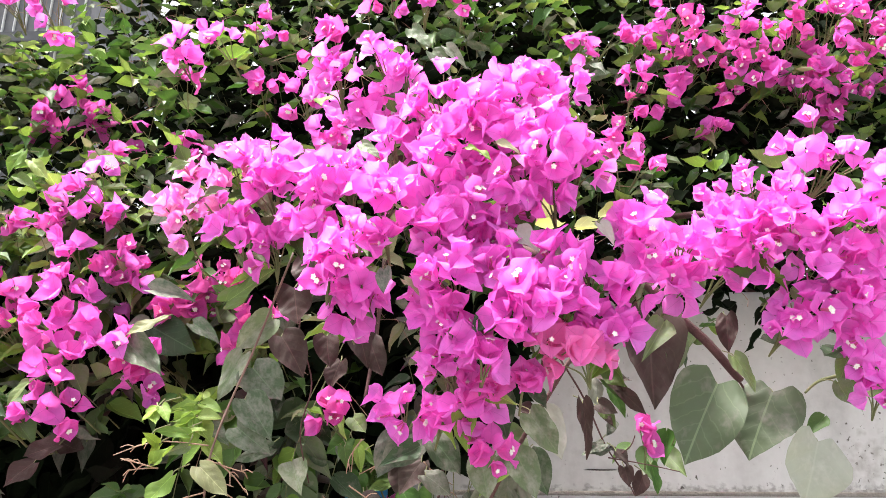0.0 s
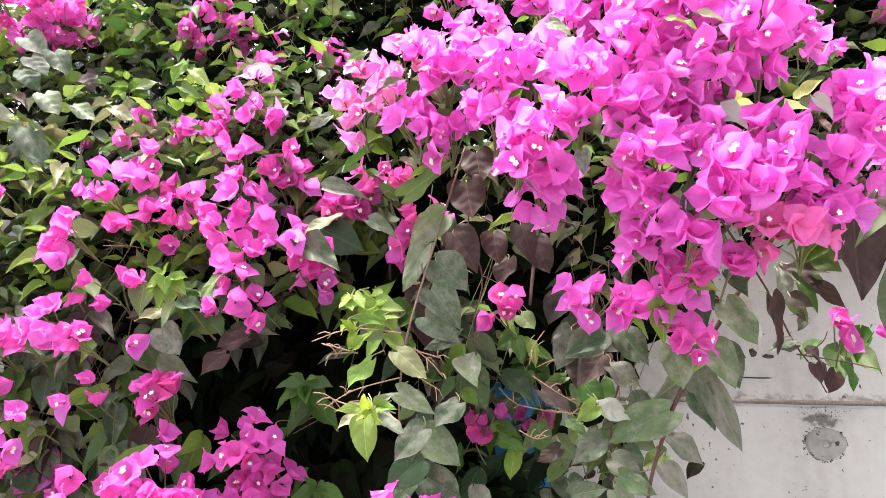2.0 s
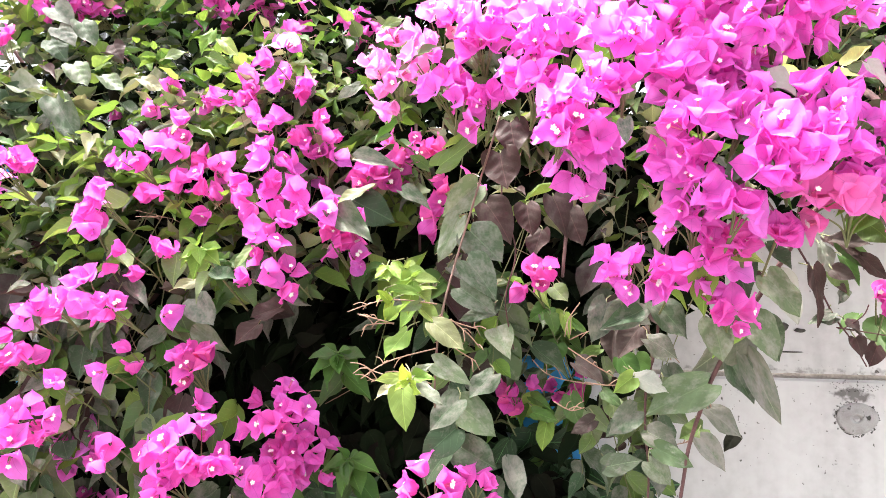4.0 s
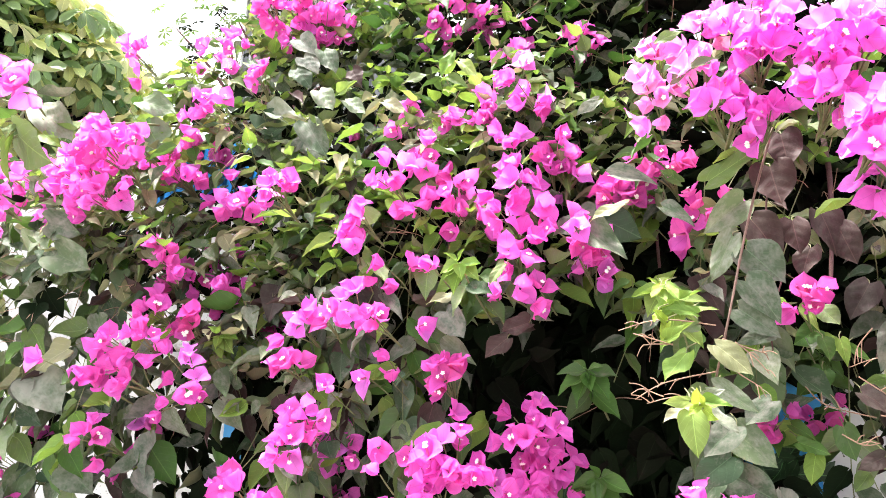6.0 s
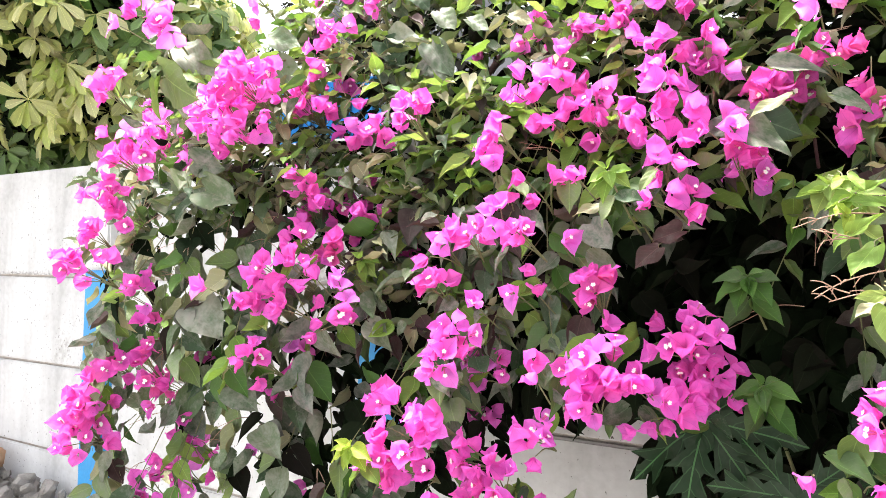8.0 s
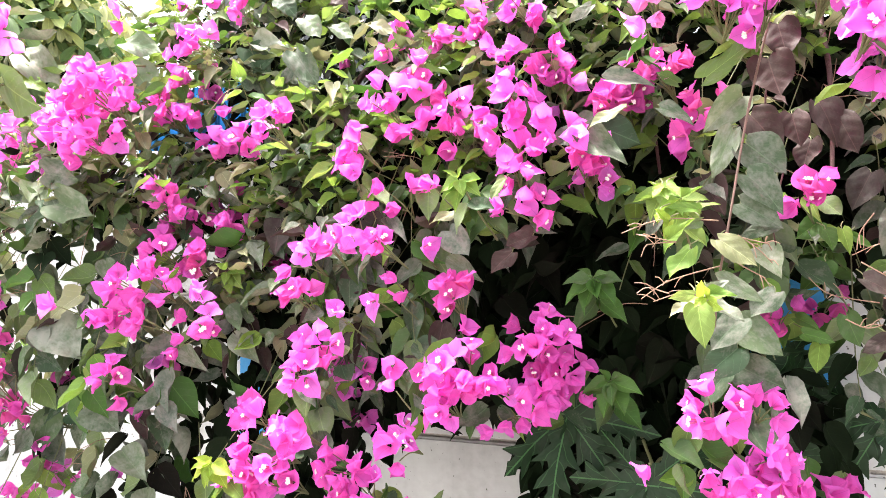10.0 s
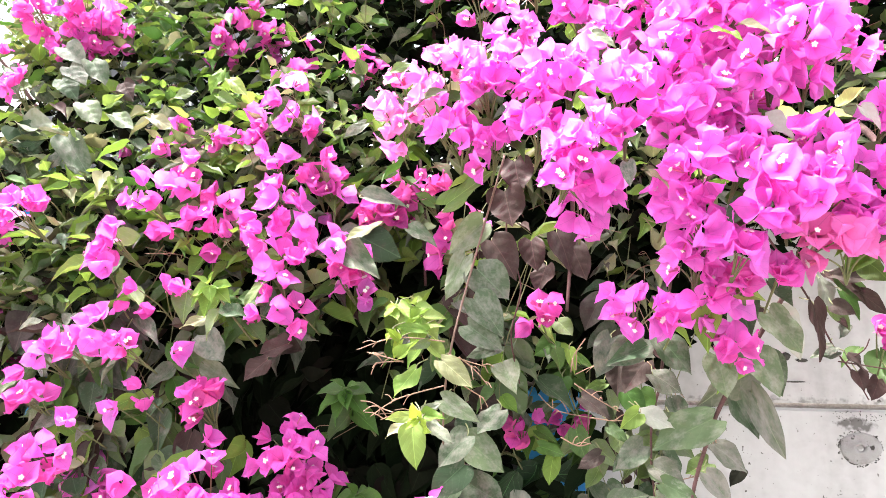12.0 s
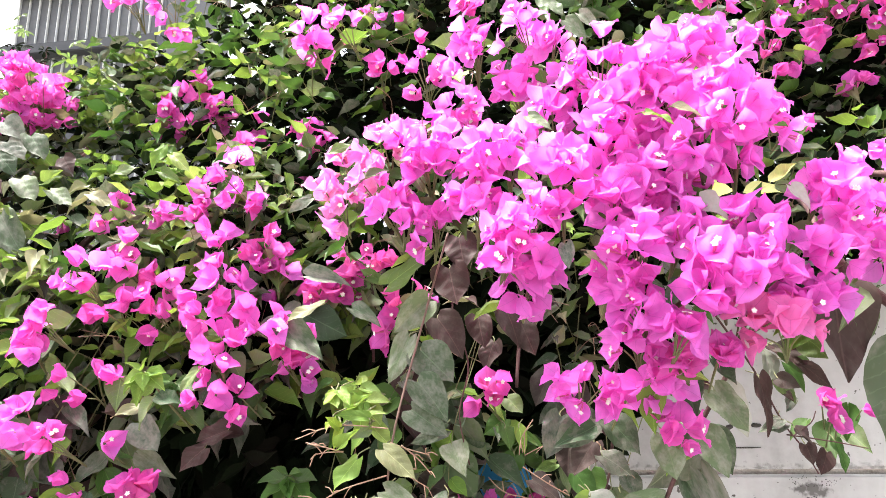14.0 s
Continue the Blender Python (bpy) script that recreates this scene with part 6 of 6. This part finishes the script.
# blue sheet that shows through the leaves above the wall
sheet = thing("blue_sheet", "bright blue corrugated sheet standing behind the wall", "metal sheet", (-2.15, 2.05, 0))
bm = bmesh.new()
cols = []
for i in range(61):
    x = -0.3 + i * 0.6 / 60
    y = 0.012 * math.sin(i * math.pi / 3)
    cols.append([bm.verts.new((x, y, 0)), bm.verts.new((x, y, 2.16))])
for a, b in zip(cols, cols[1:]):
    bm.faces.new((a[0], b[0], b[1], a[1]))
bmesh.ops.solidify(bm, geom=bm.faces[:], thickness=0.002)
part("panel", bm, BLUE_SHEET, sheet)

# grey building with white bars, far behind the hedge
house = thing("building", "grey building with dark beams and white vertical bars", "building", (-5.1, 6.6, 0))
w = part("wall", slab((1.9, 1.6, 7.5), 0.02), HOUSE, house, smooth=False)
w.location = (0, 0.9, 0)
for i in range(15):
    p = part("bar", slab((0.016, 0.03, 3.6), 0.004), WHITE_BAR, house, smooth=False)
    p.location = (-0.90 + i * 0.128, 0.08, 3.4)
for z in (4.5, 5.6, 6.4):
    p = part("beam", slab((1.9, 0.14, 0.13), 0.01), DARK_STEEL, house, smooth=False)
    p.location = (0, 0.0, z)

# ---- small things on and by the wall ----
ring = tagged(new("pipe_stub"), "round plastered pipe stub in the wall, stained black round its rim", "pipe")
ring.location = (0.411, WALL_Y, 1.311)
bm = bmesh.new()
prof = [(0.036, 0.0), (0.034, -0.003), (0.026, -0.004), (0.017, -0.003), (0.013, -0.006), (0.008, -0.005), (0.006, 0.0)]
loops = [[bm.verts.new((q * (1 + 0.05 * math.sin(3 * a + 20 * q)) * math.cos(a), d, q * (0.80 + 0.04 * math.sin(2 * a)) * math.sin(a))) for a in (6.2832 * k / 32 for k in range(32))] for q, d in prof]
for a, b in zip(loops, loops[1:]):
    for k in range(32):
        bm.faces.new((a[k], a[(k + 1) % 32], b[(k + 1) % 32], b[k]))
bmesh.ops.recalc_face_normals(bm, faces=bm.faces)
RIM = solid_material("stained_plaster", (0.30, 0.28, 0.27), (0.44, 0.43, 0.42), 45.0, 0.9, 0.8, spots=(75, 0.60, (0.06, 0.055, 0.05)))
part("plaster", bm, RIM, ring)
ring.scale = (1.12, 1.0, 1.12)


def crumbs(parent, name, places, mat, seed):
    """Small broken chips of dark dirt, as one part."""
    r = random.Random(seed)
    bm = bmesh.new()
    for x, z, w, h in places:
        got = bmesh.ops.create_icosphere(bm, subdivisions=1, radius=0.5, matrix=Matrix.Translation((x, -0.001, z)) @ Matrix.Rotation(r.uniform(0, 3), 4, "Y") @ Matrix.Diagonal((w, 0.004, h, 1)))
        for v in got["verts"]:
            v.co += Vector((r.uniform(-0.25, 0.25) * w, 0, r.uniform(-0.25, 0.25) * h))
    return part(name, bm, mat, parent)


r = random.Random(31)
bm = bmesh.new()
for start, sweep in ((0.3, 0.9), (1.5, 0.5), (2.5, 0.9), (3.5, 1.5), (5.1, 1.0), (3.9, 0.6), (6.2, 0.35)):
    arc = []
    for k in range(7):
        a, q = start + sweep * k / 6, 0.0365 + r.uniform(-0.0012, 0.0012)
        arc.append((q * math.cos(a), -0.0005, q * 0.81 * math.sin(a)))
    tube(bm, arc[:4], 0.0003, r.uniform(0.0009, 0.0016), 5)
    tube(bm, arc[3:], r.uniform(0.0009, 0.0016), 0.0003, 5)
part("rim_crack", bm, STAIN, ring)
edge = []
for k in range(60):
    a = r.uniform(0, 6.283)
    if r.random() < 0.75 or a > 3.1:
        q = r.uniform(0.034, 0.040)
        edge.append((q * math.cos(a), q * 0.81 * math.sin(a), r.uniform(0.001, 0.006), r.uniform(0.0008, 0.003)))
crumbs(ring, "stained_rim", edge, STAIN, 3)
crumbs(ring, "dirt_patch", [(r.gauss(0.0, 0.026), 0.046 + abs(r.gauss(0, 0.010)), r.uniform(0.0006, 0.004), r.uniform(0.0006, 0.0018)) for _ in range(60)], STAIN, 4)
slot = tagged(new("wall_slot"), "dark hole and shallow slot broken in the wall panel", "hole")
slot.location = (0.283, WALL_Y - 0.001, 1.464)
for x, z, w, h, s in ((0.0, 0.028, 0.016, 0.016, 1), (-0.022, 0.018, 0.016, 0.010, 2), (0.030, 0.020, 0.024, 0.008, 3), (0.0, -0.024, 0.075, 0.003, 4)):
    bm = bmesh.new()
    bmesh.ops.create_icosphere(bm, subdivisions=2, radius=0.5, matrix=Matrix.Diagonal((w, 0.004, h, 1)))
    for v in bm.verts:
        v.co.x += 0.25 * h * noise.noise(v.co * 300 + Vector((s, 0, 0)))
        v.co.z += 0.35 * h * noise.noise(v.co * 260 + Vector((0, s, 0)))
    p = part("chip", bm, STAIN, slot)
    p.location = (x, 0, z)

heap = tagged(new("rubble_heap"), "heap of broken grey concrete and stones against the wall", "rubble", kind="stuff")
r = random.Random(21)
bm = bmesh.new()
for k in range(620):
    x = r.uniform(-4.4, -2.72)
    y = r.uniform(1.05, 1.56)
    high = 0.62 - max(0, 1.45 - y) * 0.9 - max(0, x + 2.95) * 0.8
    z = max(0.02, r.uniform(0, 1) ** 0.3 * high)
    s = r.uniform(0.02, 0.055)
    m = Matrix.Translation((x, y, z)) @ Euler([r.uniform(0, 6) for _ in range(3)]).to_matrix().to_4x4() @ Matrix.Diagonal((s, s * r.uniform(0.6, 1), s * r.uniform(0.5, 0.9), 1))
    got = bmesh.ops.create_icosphere(bm, subdivisions=2 if s > 0.04 else 1, radius=1, matrix=m)
    for v in got["verts"]:
        v.co += Vector([r.uniform(-0.18, 0.18) * s for _ in range(3)])
me = bpy.data.meshes.new("rubble_heap")
bm.to_mesh(me)
bm.free()
me.materials.append(STONE)
part("stones", me, None, heap)
brick = part("brick", slab((0.22, 0.11, 0.075), 0.008, 5, 0.003), CLAY, None)
tagged(brick, "orange clay brick lying on the rubble heap", "brick")
brick.matrix_basis = pose(-3.42, 1.47, 0.63, 4, 8, 20)
